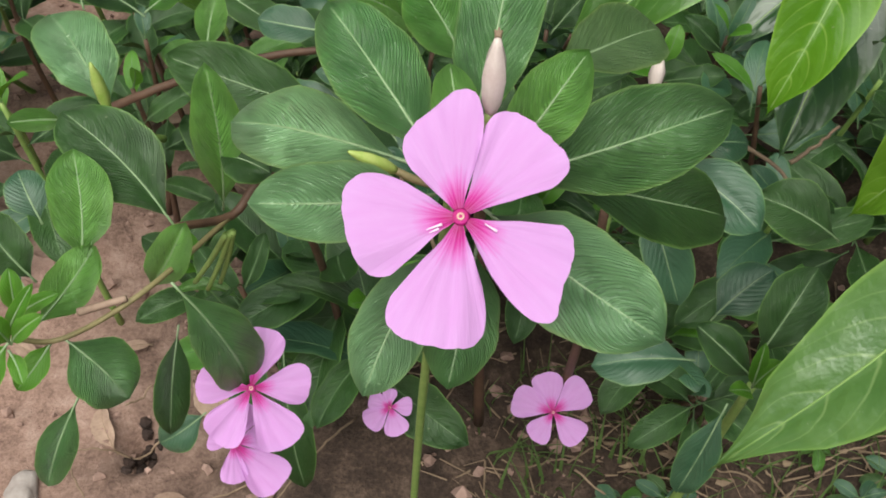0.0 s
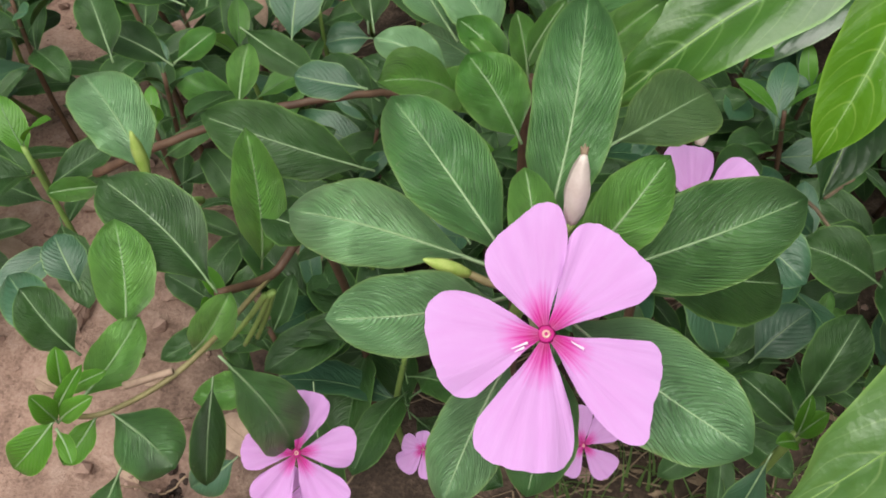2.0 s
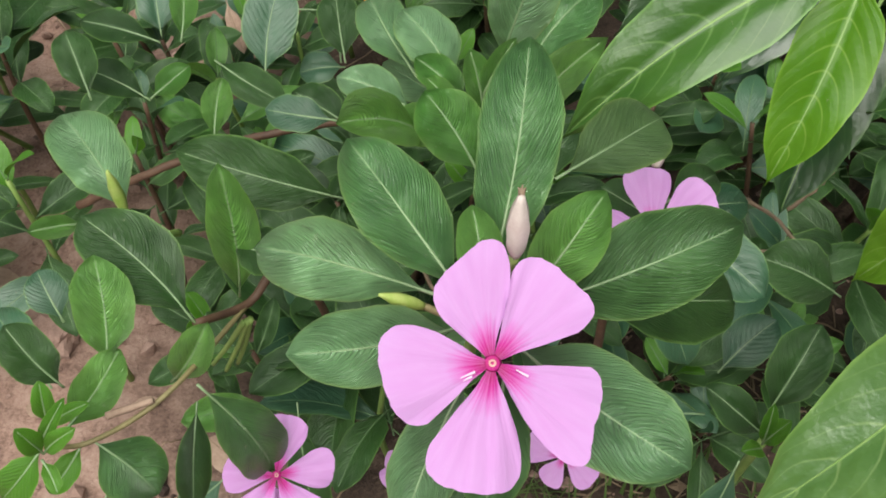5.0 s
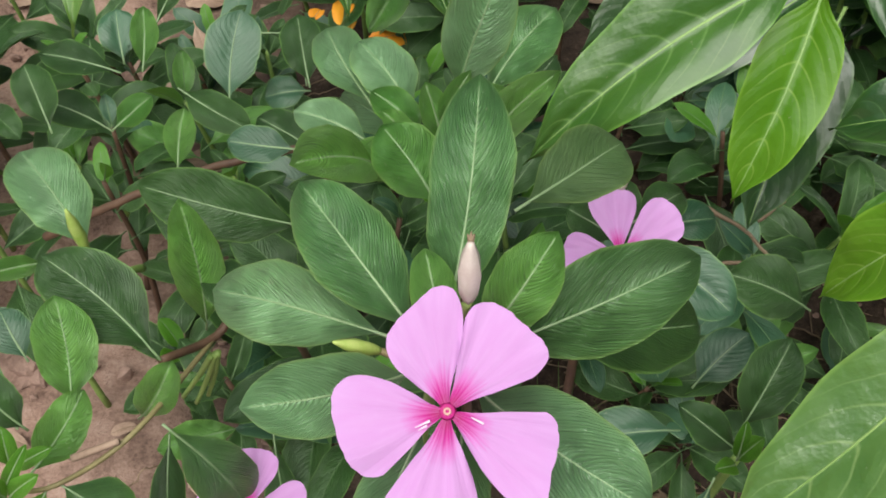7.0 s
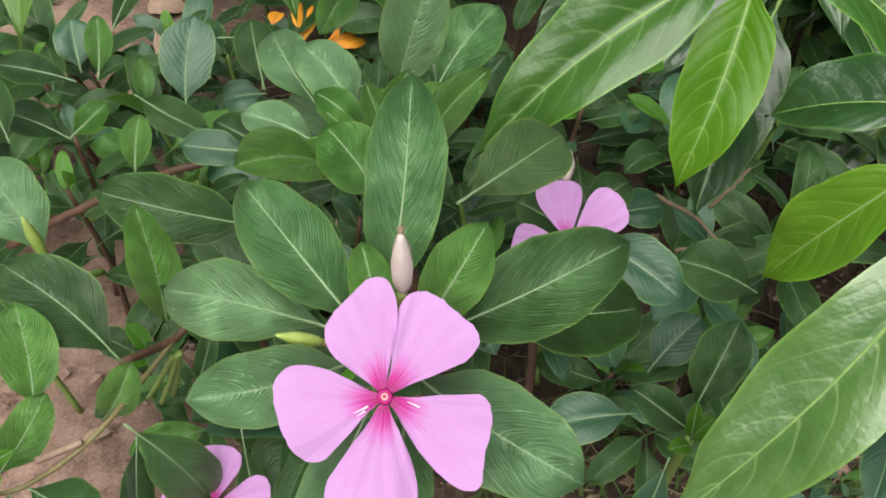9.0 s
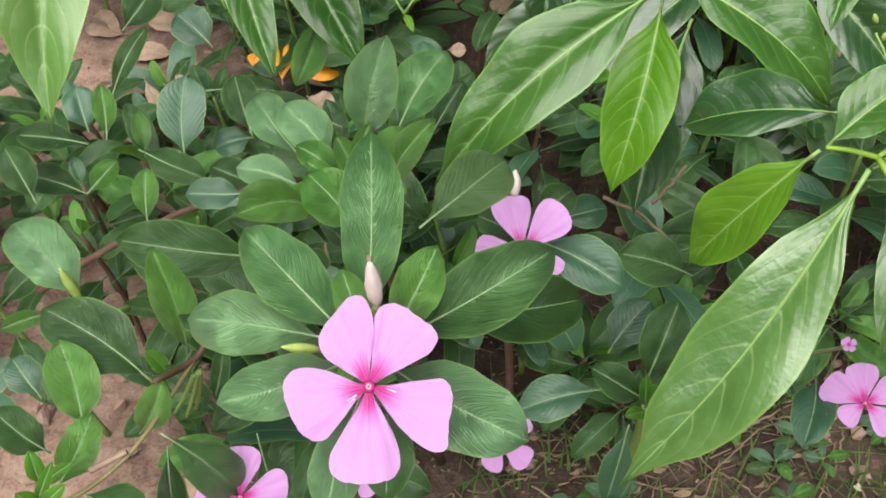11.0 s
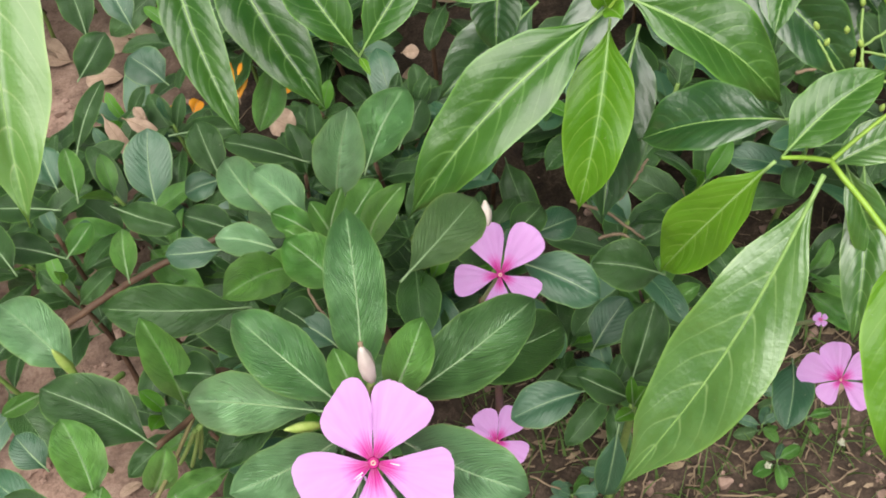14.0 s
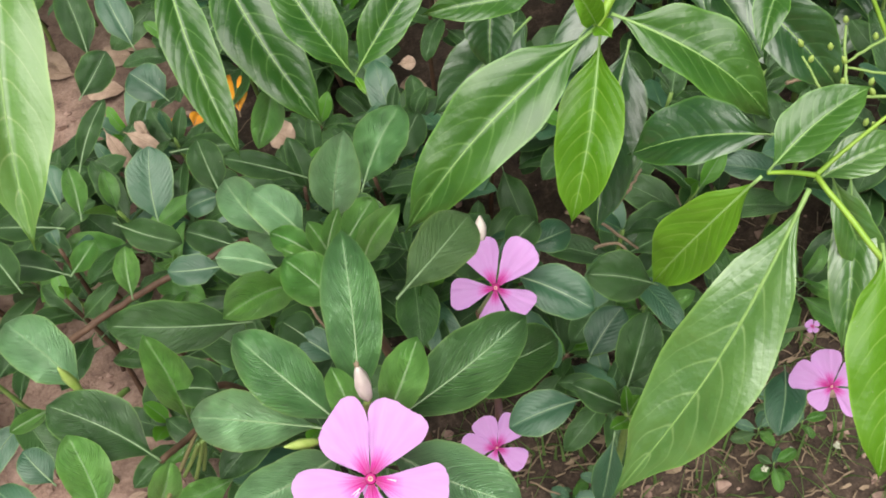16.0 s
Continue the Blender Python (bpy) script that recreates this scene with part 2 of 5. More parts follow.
BROAD_PALE = leaf_shader("pale_broad_leaf", (0.128, 0.293, 0.055), (0.213, 0.390, 0.104), (0.34, 0.49, 0.18), 8.5, 0.34, 0.22, 0.03, 0.32, 0.26, net_relief=0.03, swell=1.3, wobble=0.04, lines=0.80, power=1.6, spec=1.3)
RIB = plain_shader("midrib", (0.18, 0.29, 0.13), (0.29, 0.41, 0.22), 200, 0.45)
# midrib colour darkened for low leaves, their shade included
RIB_SHADED = plain_shader("shaded_midrib", (0.10, 0.19, 0.07), (0.17, 0.28, 0.12), 200, 0.5)
RIB_LIME = plain_shader("broad_midrib", (0.18, 0.33, 0.08), (0.27, 0.42, 0.13), 200, 0.45)
PETAL = petal_shader()
THROAT = plain_shader("throat", (0.36, 0.003, 0.12), (0.48, 0.010, 0.21), 300, 0.6)
EYE_RING = plain_shader("eye", (0.62, 0.30, 0.30), (0.72, 0.52, 0.42), 600, 0.5)
TUBE = plain_shader("flower_tube", (0.30, 0.38, 0.16), (0.42, 0.46, 0.25), 300, 0.5)
STEM = plain_shader("green_stem", (0.16, 0.28, 0.06), (0.26, 0.38, 0.10), 150, 0.5)
STEM_OLIVE = plain_shader("olive_stem", (0.15, 0.13, 0.05), (0.30, 0.26, 0.12), 120, 0.6)
STEM_RED = plain_shader("reddish_stem", (0.075, 0.040, 0.026), (0.15, 0.088, 0.052), 120, 0.6)
STEM_LIME = plain_shader("lime_stem", (0.20, 0.38, 0.03), (0.30, 0.47, 0.06), 120, 0.45)
BUD_DRY = plain_shader("withered_bud", (0.60, 0.50, 0.44), (0.76, 0.69, 0.62), 140, 0.7, 0.0004)
BUD_LIME = plain_shader("lime_bud", (0.26, 0.42, 0.06), (0.44, 0.54, 0.16), 200, 0.5)
DRY = plain_shader("dry_stalk", (0.16, 0.11, 0.07), (0.34, 0.25, 0.16), 90, 0.8)
SOIL = soil_shader()
WHITE = plain_shader("white_floret", (0.34, 0.35, 0.24), (0.50, 0.50, 0.38), 300, 0.6)
GLINT = plain_shader("petal_glint", (0.78, 0.52, 0.74), (0.84, 0.70, 0.82), 300, 0.4)
# near-black soil colour for the shade inside the burrow
PIT_SHADE = plain_shader("pit_shade_soil", (0.018, 0.011, 0.008), (0.05, 0.03, 0.022), 120, 0.9, 0.003)
CLOD = plain_shader("soil_clod", (0.20, 0.125, 0.095), (0.44, 0.30, 0.24), 60, 0.95, 0.002, 0.8)
ORANGE = plain_shader("orange_leaf", (0.62, 0.20, 0.01), (0.80, 0.36, 0.02), 60, 0.6)
STRAW = plain_shader("dry_leaf", (0.22, 0.145, 0.10), (0.44, 0.32, 0.235), 70, 0.8)
STONE = plain_shader("pale_stone", (0.30, 0.26, 0.23), (0.46, 0.42, 0.38), 40, 0.9, 0.003)
BLADE = leaf_shader("grass_blade", (0.07, 0.14, 0.03), (0.14, 0.24, 0.06), (0.2, 0.3, 0.1), 4, 0.5, 0.1, 0.0, 0.2)


# ---- makers ----
def smooth(bm):
    for fc in bm.faces:
        fc.smooth = True


def part(name, bm, material, parent, label=""):
    me = bpy.data.meshes.new(name)
    bm.to_mesh(me)
    bm.free()
    me.materials.append(material)
    ob = new(name, me)
    ob.parent = parent
    if label:
        ob["label"] = label
    return ob


def thing(name, place, label, category, group=""):
    ob = new(name)
    ob.empty_display_size = 0.02
    ob.location = place
    ob.matrix_world = Matrix.Translation(place)
    return tagged(ob, label, category, group)


def local(parent, v):
    """A world place in the parent thing's own coordinates."""
    o = Vector((0, 0, 0))
    while parent is not None:
        o += parent.location
        parent = parent.parent
    return Vector(v) - o


def periwinkle_width(s):
    """Half width of an obovate blade, widest past the middle, blunt tip with a tiny point."""
    w = max(0.0, math.sin(math.pi * s ** 1.1)) ** 0.48 * (0.86 + 0.14 * s)
    return w / 0.915 * (0.10 + 0.90 * min(1, s / 0.27) ** 0.8) + (0.02 if s > 0.985 else 0)


def broad_width(s):
    """Half width of an elliptic blade with a wedge base and a drawn-out tip."""
    w = max(0.0, math.sin(math.pi * s ** 0.95)) ** 0.84
    return w * (0.12 + 0.88 * min(1, s / 0.2)) * (1 - 0.45 * max(0, (s - 0.86) / 0.14))


def late_width(s):
    """Half width of a broad blade that is widest at the middle, with a wedge base and a narrow drawn-out tip."""
    w = max(0.0, math.sin(math.pi * s ** 1.02)) ** 0.78
    return w * (0.12 + 0.88 * min(1, s / 0.20) ** 0.8) * (1 - 0.62 * max(0, (s - 0.80) / 0.20) ** 0.8)


def blade(parent, name, base, tip, width, normal, material, outline=periwinkle_width, arch=0.06, fold=0.12, wave=0.02, twist=0.0,
          rib=RIB, rib_size=0.0009, stalk=0.08, seed=0, label="", nu=18, nv=10, skew=0.0, lobes=0.0):
    """One leaf from its base to its tip, its upper face along normal; a midrib and stalk lie on it as a part of its own."""
    base, tip, n = Vector(base), Vector(tip), Vector(normal)
    x = (tip - base)
    length = x.length
    x = x / length
    n = (n - x * n.dot(x)).normalized()
    y = n.cross(x)
    rnd = random.Random(seed * 7919 + int(length * 1e5))
    ph = [rnd.uniform(0, 6.28) for _ in range(4)]
    mid = rnd.uniform(-0.04, 0.04) + skew
    puff, curl = rnd.uniform(0.06, 0.20), rnd.uniform(-0.05, 0.35)
    fold = fold + rnd.uniform(-0.05, 0.12)

    def place(s, v):
        u = stalk + (1 - stalk) * s + (0.022 if s > 0.995 else 0)
        w = outline(s) * width / 2
        edge = abs(v)
        a = twist * (s - 0.3)
        up = arch * length * (1 - (2 * u - 1) ** 2) + fold * w * edge ** 1.1 + puff * w * math.sin(math.pi * edge ** 0.9) - curl * length * max(0, u - 0.55) ** 2
        up += 0.03 * width * math.sin(7 * s + ph[2]) * math.sin(3.0 * v + ph[3]) * edge
        up += wave * width * edge * (math.sin(9 * s + ph[0]) + 0.6 * math.sin(17 * s + ph[1])) * (1 if v > 0 else -1 if v < 0 else 0)
        up += lobes * 2.2 * w * (edge ** 0.7) * (1 - edge * 0.6) * abs(math.sin(8.5 * math.pi * (s - 0.26 * edge ** 1.6)))
        side = w * v * (1 + 0.035 * math.sin(11 * s + ph[2]) + 0.02 * math.sin(23 * s + ph[3] + v))
        bend = mid * length * math.sin(math.pi * u)
        return base + x * (length * u) + y * (side * math.cos(a) + bend) + n * (up + side * math.sin(a))

    bm = bmesh.new()
    uvl = bm.loops.layers.uv.new("UVMap")
    grid = []
    along = [i / nu - 0.125 * math.sin(2 * math.pi * i / nu) for i in range(nu + 1)]     # closer rows at both ends
    for i in range(nu + 1):
        s = along[i]
        grid.append([bm.verts.new(place(s, -1 + 2 * j / nv) - base) for j in range(nv + 1)])
    for i in range(nu):
        for j in range(nv):
            fc = bm.faces.new((grid[i][j], grid[i + 1][j], grid[i + 1][j + 1], grid[i][j + 1]))
            for lp, (a, b) in zip(fc.loops, ((i, j), (i + 1, j), (i + 1, j + 1), (i, j + 1))):
                lp[uvl].uv = (along[a], b / nv)
    smooth(bm)
    ob = part(name, bm, material, parent, label)
    ob.location = local(parent, base)
    # stalk and midrib
    bm = bmesh.new()
    rings = []
    steps = 14
    for k in range(steps + 1):
        u = k / steps * 0.97
        s = (u - stalk) / (1 - stalk)
        c = place(s, 0) - base if s >= 0 else (x * (length * u) + n * (arch * length * (1 - (2 * u - 1) ** 2) - curl * length * max(0, u - 0.55) ** 2) + y * (mid * length * math.sin(math.pi * u)))
        r = rib_size * (1.0 - 0.88 * u ** 0.8) * 0.5 + 0.00006
        lift = 0.25 if s > 0.02 else 0.0
        rings.append([bm.verts.new(c + y * (r * math.cos(t)) + n * (r * 0.6 * math.sin(t) + r * lift)) for t in (0, 1.26, 2.51, 3.77, 5.03)])
    for a, b in zip(rings, rings[1:]):
        for j in range(5):
            bm.faces.new((a[j], a[(j + 1) % 5], b[(j + 1) % 5], b[j]))
    bm.faces.new(rings[0][::-1]), bm.faces.new(rings[-1])
    smooth(bm)
    part("midrib", bm, rib, ob)
    return ob


def tube_mesh(points, radii, sides=8):
    bm = bmesh.new()
    pts = [Vector(p) for p in points]
    rings = []
    ref = Vector((0.3, 0.2, 0.93))
    for i, p in enumerate(pts):
        d = (pts[min(i + 1, len(pts) - 1)] - pts[max(i - 1, 0)]).normalized()
        a = d.cross(ref)
        if a.length < 1e-3:
            a = d.cross(Vector((1, 0, 0)))
        a.normalize()
        b = d.cross(a)
        rings.append([bm.verts.new(p + (a * math.cos(t) + b * math.sin(t)) * radii[i]) for t in (2 * math.pi * k / sides for k in range(sides))])
    for r, q in zip(rings, rings[1:]):
        for j in range(sides):
            bm.faces.new((r[j], r[(j + 1) % sides], q[(j + 1) % sides], q[j]))
    bm.faces.new(rings[0][::-1]), bm.faces.new(rings[-1])
    bmesh.ops.recalc_face_normals(bm, faces=bm.faces)
    smooth(bm)
    return bm


def bent(points, n=6, wobble=0.0, seed=1):
    """A smooth line through the points (Catmull-Rom), a little crooked."""
    rnd = random.Random(seed)
    p = [Vector(a) for a in points]
    p = [2 * p[0] - p[1], *p, 2 * p[-1] - p[-2]]
    out = []
    for i in range(1, len(p) - 2):
        for k in range(n):
            t = k / n
            q = 0.5 * (2 * p[i] + (p[i + 1] - p[i - 1]) * t + (2 * p[i - 1] - 5 * p[i] + 4 * p[i + 1] - p[i + 2]) * t * t + (3 * p[i] - p[i - 1] - 3 * p[i + 1] + p[i + 2]) * t ** 3)
            out.append(q + Vector([rnd.uniform(-wobble, wobble) for _ in range(3)]))
    return out + [p[-2]]


def stem(parent, points, r0, r1, material=STEM, name="stem", label="", wobble=0.0, seed=1):
    line = [local(parent, q) for q in bent(points, 6, wobble, seed)]
    o = line[0].copy()
    k = len(line) - 1
    ob = part(name, tube_mesh([q - o for q in line], [r0 + (r1 - r0) * i / k for i in range(k + 1)]), material, parent, label)
    ob.location = o
    return ob


def bud(parent, base, tip, width, material, name="bud", label="", profile=(0.55, 0.72, 0.86, 0.96, 1.0, 0.98, 0.92, 0.80, 0.62, 0.40, 0.18), ridges=0.09):
    base, tip = Vector(base), Vector(tip)
    pts = [base.lerp(tip, i / (len(profile) - 1)) for i in range(len(profile))]
    bm = tube_mesh([q - base for q in pts], [width / 2 * r for r in profile], 12)
    d = (tip - base).normalized()
    for i, v in enumerate(bm.verts):
        c = d * v.co.dot(d)
        v.co = c + (v.co - c) * (1 + ridges * (1 if i % 2 else -1) + 0.05 * math.sin(i * 1.7))
    ob = part(name, bm, material, parent, label)
    ob.location = local(parent, base)
    return ob


def petal_mesh(length, spread, tilt, seed, peak=None, bow=0.03, cut=(0.30, 0.30)):
    """A fan-shaped petal, spread degrees to each side of x, z up: the blunt end slants by tilt, swells by bow round the place peak
    across it, and is cut away by cut towards the two sides."""
    rnd = random.Random(seed)
    a, b, c = (rnd.uniform(0, 6.28) for _ in range(3))
    bm = bmesh.new()
    uvl = bm.loops.layers.uv.new("UVMap")
    nu, nv = 18, 32
    peak = rnd.uniform(-0.45, 0.45) if peak is None else peak
    grid = []
    for i in range(nu + 1):
        s = 0.07 + 0.93 * i / nu
        row = []
        for j in range(nv + 1):
            v = -1 + 2 * j / nv
            v = math.copysign(abs(v) ** 0.72, v)
            ang = radians(spread) * v * (0.80 + 0.20 * min(1, s / 0.55)) * (1 + 0.30 * max(0, 0.25 - s) / 0.25)
            reach = 1 + tilt * v + bow * math.exp(-((v - peak) / 0.35) ** 2)
            reach = length * reach * (1 - cut[1 if v > 0 else 0] * abs(v) ** 6 + 0.004 * math.sin(19 * v + b) + 0.003 * math.sin(37 * v + c))
            r = reach * s
            up = length * (0.11 * s * s - 0.05 * s - 0.10 * max(0, s - 0.72) ** 2 * 3)
            up -= 0.026 * length * math.exp(-((v - 0.15 * math.sin(a)) / 0.10) ** 2) * s
            up += 0.012 * length * s * (math.sin(7 * v + c + 2 * s) + 0.6 * math.sin(13 * v + a))
            up += length * s * s * (0.045 * math.sin(3.2 * v + a) + 0.05 * v * math.sin(c)) + 0.018 * length * math.sin(7 * s + b) * abs(v)
            row.append(bm.verts.new((r * math.cos(ang), r * math.sin(ang), up)))
        grid.append(row)
    for i in range(nu):
        for j in range(nv):
            fc = bm.faces.new((grid[i][j], grid[i + 1][j], grid[i + 1][j + 1], grid[i][j + 1]))
            for lp, (p, q) in zip(fc.loops, ((i, j), (i + 1, j), (i + 1, j + 1), (i, j + 1))):
                lp[uvl].uv = (0.07 + 0.93 * p / nu, q / nv)
    smooth(bm)
    return bm


def flower(parent, centre, normal, top, petals, foot, label, seed=1):
    """A five-petalled flower. petals: (degrees from top, anticlockwise; length; spread; tilt and, where known, peak, bow and cut). foot: where its tube ends."""
    n = Vector(normal).normalized()
    up = Vector(top)
    up = (up - n * up.dot(n)).normalized()
    right = up.cross(n)
    m = Matrix((right, up, n)).transposed().to_4x4()
    c = Vector(centre)
    fl = new("flower")
    fl.parent = parent
    fl.location = local(parent, c)
    fl["label"] = label
    for k, (deg, length, spread, tilt, *shape) in enumerate(petals):
        ob = part("petal", petal_mesh(length, spread, tilt, seed * 10 + k, *shape), PETAL, fl)
        ob.matrix_local = m @ pose(0, 0, 0.00012 * k, 0, 0, 90 + deg)
    size = petals[0][1]
    ring = bmesh.new()
    bmesh.ops.create_cone(ring, cap_ends=True, segments=20, radius1=size * 0.085, radius2=size * 0.060, depth=size * 0.02)
    smooth(ring)
    ob = part("throat", ring, THROAT, fl, "dark magenta throat")
    ob.matrix_local = m @ pose(0, 0, size * 0.002)
    eye = bmesh.new()
    for i in range(16):
        for j in range(8):
            t, q = 2 * math.pi * i / 16, 2 * math.pi * j / 8
            eye.verts.new(((size * 0.026 + size * 0.011 * math.cos(q)) * math.cos(t), (size * 0.026 + size * 0.011 * math.cos(q)) * math.sin(t), size * 0.013 * math.sin(q)))
    eye.verts.ensure_lookup_table()
    for i in range(16):
        for j in range(8):
            eye.faces.new([eye.verts[a * 8 + b] for a, b in ((i, j), ((i + 1) % 16, j), ((i + 1) % 16, (j + 1) % 8), (i, (j + 1) % 8))])
    smooth(eye)
    ob = part("eye", eye, EYE_RING, fl, "pale yellow eye ring")
    ob.matrix_local = m @ pose(0, 0, size * 0.016)
    tip = c - n * 0.0006
    mid = c - n * 0.012
    line = bent([tip, mid, Vector(foot)], 6)
    o = line[0]
    ob = part("flower_tube", tube_mesh([q - o for q in line], [0.0013] * 4 + [0.0011] * (len(line) - 4)), TUBE, fl)
    ob.location = o - c
    return fl


def white_head(x, y, seed):
    """A tiny white flower head on a short stalk in the grass."""
    th = thing("white_flower", (x, y, -0.012), "tiny white flower head in sparse grass", "flower", "tiny white flowers")
    stem(th, [(x, y, -0.012), (x + 0.001, y, 0.004), (x, y, 0.012)], 0.0005, 0.0004, STEM, "stalk")
    rnd = random.Random(seed)
    for k in range(5):
        a = k * 1.25 + rnd.uniform(-0.2, 0.2)
        d = Vector((math.cos(a), math.sin(a), rnd.uniform(0.2, 0.8)))
        bud(th, (x, y, 0.012), Vector((x, y, 0.012)) + d * rnd.uniform(0.002, 0.003), 0.0022, WHITE, "floret")

# ---- the periwinkle in bloom ----
main_foot = (0.015, 0.214, 0.0)
main = thing("periwinkle_plant", main_foot, "flowering periwinkle shoot with a pink open flower and glossy leaves", "flowering plant", "periwinkle plants")
stem(main, [main_foot, (0.0255, 0.2045, 0.1920), (0.0348, 0.1645, 0.3491)], 0.0017, 0.0016, STEM)
blade(main, "leaf", (0.0270, 0.1692, 0.3515), (-0.0188, 0.1965, 0.3368), 0.0187, (-0.44, -0.28, 0.86), GREY_SHEEN, arch=0.05, fold=0.05, seed=1)
blade(main, "leaf", (0.0313, 0.1622, 0.3500), (-0.0033, 0.1493, 0.3623), 0.0164, (0.43, -0.37, 0.82), GREY_SHEEN, seed=2)
blade(main, "leaf", (0.0419, 0.1644, 0.3503), (0.0947, 0.1824, 0.3559), 0.0210, (0.06, -0.45, 0.89), DEEP, skew=0.02, seed=3)
blade(main, "leaf", (0.0406, 0.1592, 0.3501), (0.0742, 0.1291, 0.3476), 0.0221, (-0.21, -0.32, 0.92), GREY_SHEEN, seed=4)
blade(main, "leaf", (0.0325, 0.1530, 0.3455), (0.0174, 0.1250, 0.3333), 0.0147, (0.02, -0.41, 0.91), GREY_SHEEN, seed=5)
blade(main, "leaf", (0.0401, 0.1543, 0.3440), (0.0342, 0.1272, 0.3323), 0.0150, (-0.01, -0.39, 0.92), TOP, seed=6)
blade(main, "leaf", (0.0441, 0.1643, 0.3539), (0.0608, 0.1750, 0.3776), 0.0136, (-0.34, -0.75, 0.57), FRESH, seed=7)
blade(main, "leaf", (0.0326, 0.1665, 0.3531), (0.0076, 0.2007, 0.3693), 0.0189, (0.01, -0.42, 0.91), TOP, seed=8)
blade(main, "leaf", (0.0368, 0.1668, 0.3546), (0.0485, 0.2133, 0.3857), 0.0178, (-0.06, -0.54, 0.84), TOP, seed=9)
blade(main, "leaf", (0.0353, 0.1622, 0.3562), (0.0342, 0.1764, 0.3727), 0.0100, (0.01, -0.76, 0.65), FRESH, seed=10)
blade(main, "leaf", (0.0525, 0.1814, 0.3355), (0.1133, 0.2036, 0.2931), 0.0227, (0.62, -0.38, 0.69), LEAF_SHADED, seed=11)
blade(main, "leaf", (0.0586, 0.2186, 0.3318), (0.0960, 0.2549, 0.3173), 0.0214, (0.43, -0.08, 0.90), OLIVE, seed=12)

# ---- the shoot behind it ----
behind_foot = (0.052, 0.288, 0.0)
behind = thing("periwinkle_plant", behind_foot, "leafy periwinkle shoot tip without flowers, fresh green centre", "plant", "periwinkle plants")
stem(behind, [behind_foot, (0.0478, 0.2775, 0.1644), (0.0418, 0.2475, 0.3288)], 0.003, 0.002, STEM_RED)
blade(behind, "leaf", (0.0457, 0.2504, 0.3430), (0.0586, 0.2502, 0.3878), 0.0172, (-0.43, -0.90, 0.12), PALE_SHEEN, seed=13)
blade(behind, "leaf", (0.0226, 0.2608, 0.3303), (0.0085, 0.2944, 0.3338), 0.0156, (-0.07, -0.13, 0.99), GREY_SHEEN, seed=14)
blade(behind, "leaf", (0.0345, 0.2538, 0.3324), (0.0192, 0.2779, 0.3416), 0.0165, (-0.00, -0.36, 0.93), PALE_SHEEN, seed=15)
blade(behind, "leaf", (0.0217, 0.2485, 0.3280), (-0.0001, 0.2590, 0.3340), 0.0123, (0.05, -0.41, 0.91), PALE_SHEEN, seed=16)
blade(behind, "leaf", (0.0241, 0.2407, 0.3265), (0.0044, 0.2149, 0.3600), 0.0169, (0.82, 0.10, 0.56), FRESH, seed=17)
blade(behind, "leaf", (0.0388, 0.2259, 0.3260), (0.0251, 0.2421, 0.3423), 0.0186, (0.21, -0.60, 0.77), FRESH, seed=18)
blade(behind, "leaf", (0.0362, 0.2449, 0.3326), (0.0230, 0.2542, 0.3440), 0.0107, (0.25, -0.59, 0.77), FRESH, seed=19)
blade(behind, "leaf", (0.0394, 0.2445, 0.3326), (0.0486, 0.2445, 0.3574), 0.0065, (-0.51, -0.84, 0.19), FRESH, seed=20)
blade(behind, "leaf", (0.0509, 0.2363, 0.3303), (0.0674, 0.2275, 0.3712), 0.0110, (-0.79, -0.58, 0.19), FRESH, seed=21)
blade(behind, "leaf", (0.0583, 0.3033, 0.2890), (0.0853, 0.3278, 0.3074), 0.0219, (-0.08, -0.54, 0.84), TOP, seed=22)
blade(behind, "leaf", (0.0346, 0.2421, 0.3331), (0.0256, 0.2456, 0.3444), 0.0070, (0.47, -0.67, 0.58), FRESH, seed=23)
blade(behind, "leaf", (0.0337, 0.2428, 0.3286), (0.0149, 0.2348, 0.3364), 0.0125, (0.47, -0.29, 0.84), FRESH, seed=24)
blade(behind, "leaf", (0.0423, 0.2409, 0.3304), (0.0582, 0.2375, 0.3413), 0.0092, (-0.58, -0.39, 0.72), FRESH, seed=25)
blade(behind, "leaf", (0.0410, 0.2431, 0.3318), (0.0373, 0.2470, 0.3522), 0.0081, (0.29, -0.93, 0.23), FRESH, seed=26)
blade(behind, "leaf", (0.0432, 0.2500, 0.3245), (0.0618, 0.2660, 0.3305), 0.0129, (0.05, -0.41, 0.91), FRESH, seed=27)
blade(behind, "leaf", (0.0348, 0.2554, 0.3214), (0.0118, 0.2806, 0.3187), 0.0146, (-0.26, -0.13, 0.96), PALE_SHEEN, seed=28)

# ---- the shoot with the second flower ----
side_foot = (0.094, 0.291, 0.0)
side = thing("periwinkle_plant", side_foot, "periwinkle shoot with one pink flower half hidden by leaves", "flowering plant", "periwinkle plants")
stem(side, [side_foot, (0.0984, 0.2831, 0.1068), (0.0944, 0.2711, 0.2135)], 0.003, 0.0018, STEM_RED)
blade(side, "leaf", (0.1111, 0.2642, 0.2490), (0.1394, 0.2374, 0.2443), 0.0224, (-0.15, -0.32, 0.94), BLUISH_SHADED, seed=29)
blade(side, "leaf", (0.1095, 0.2720, 0.2541), (0.1306, 0.2859, 0.2529), 0.0151, (0.20, -0.22, 0.95), LEAF_SHADED, seed=30)
blade(side, "leaf", (0.1221, 0.2824, 0.2379), (0.1479, 0.2887, 0.2319), 0.0164, (0.29, -0.32, 0.90), BLUISH_SHADED, seed=31)
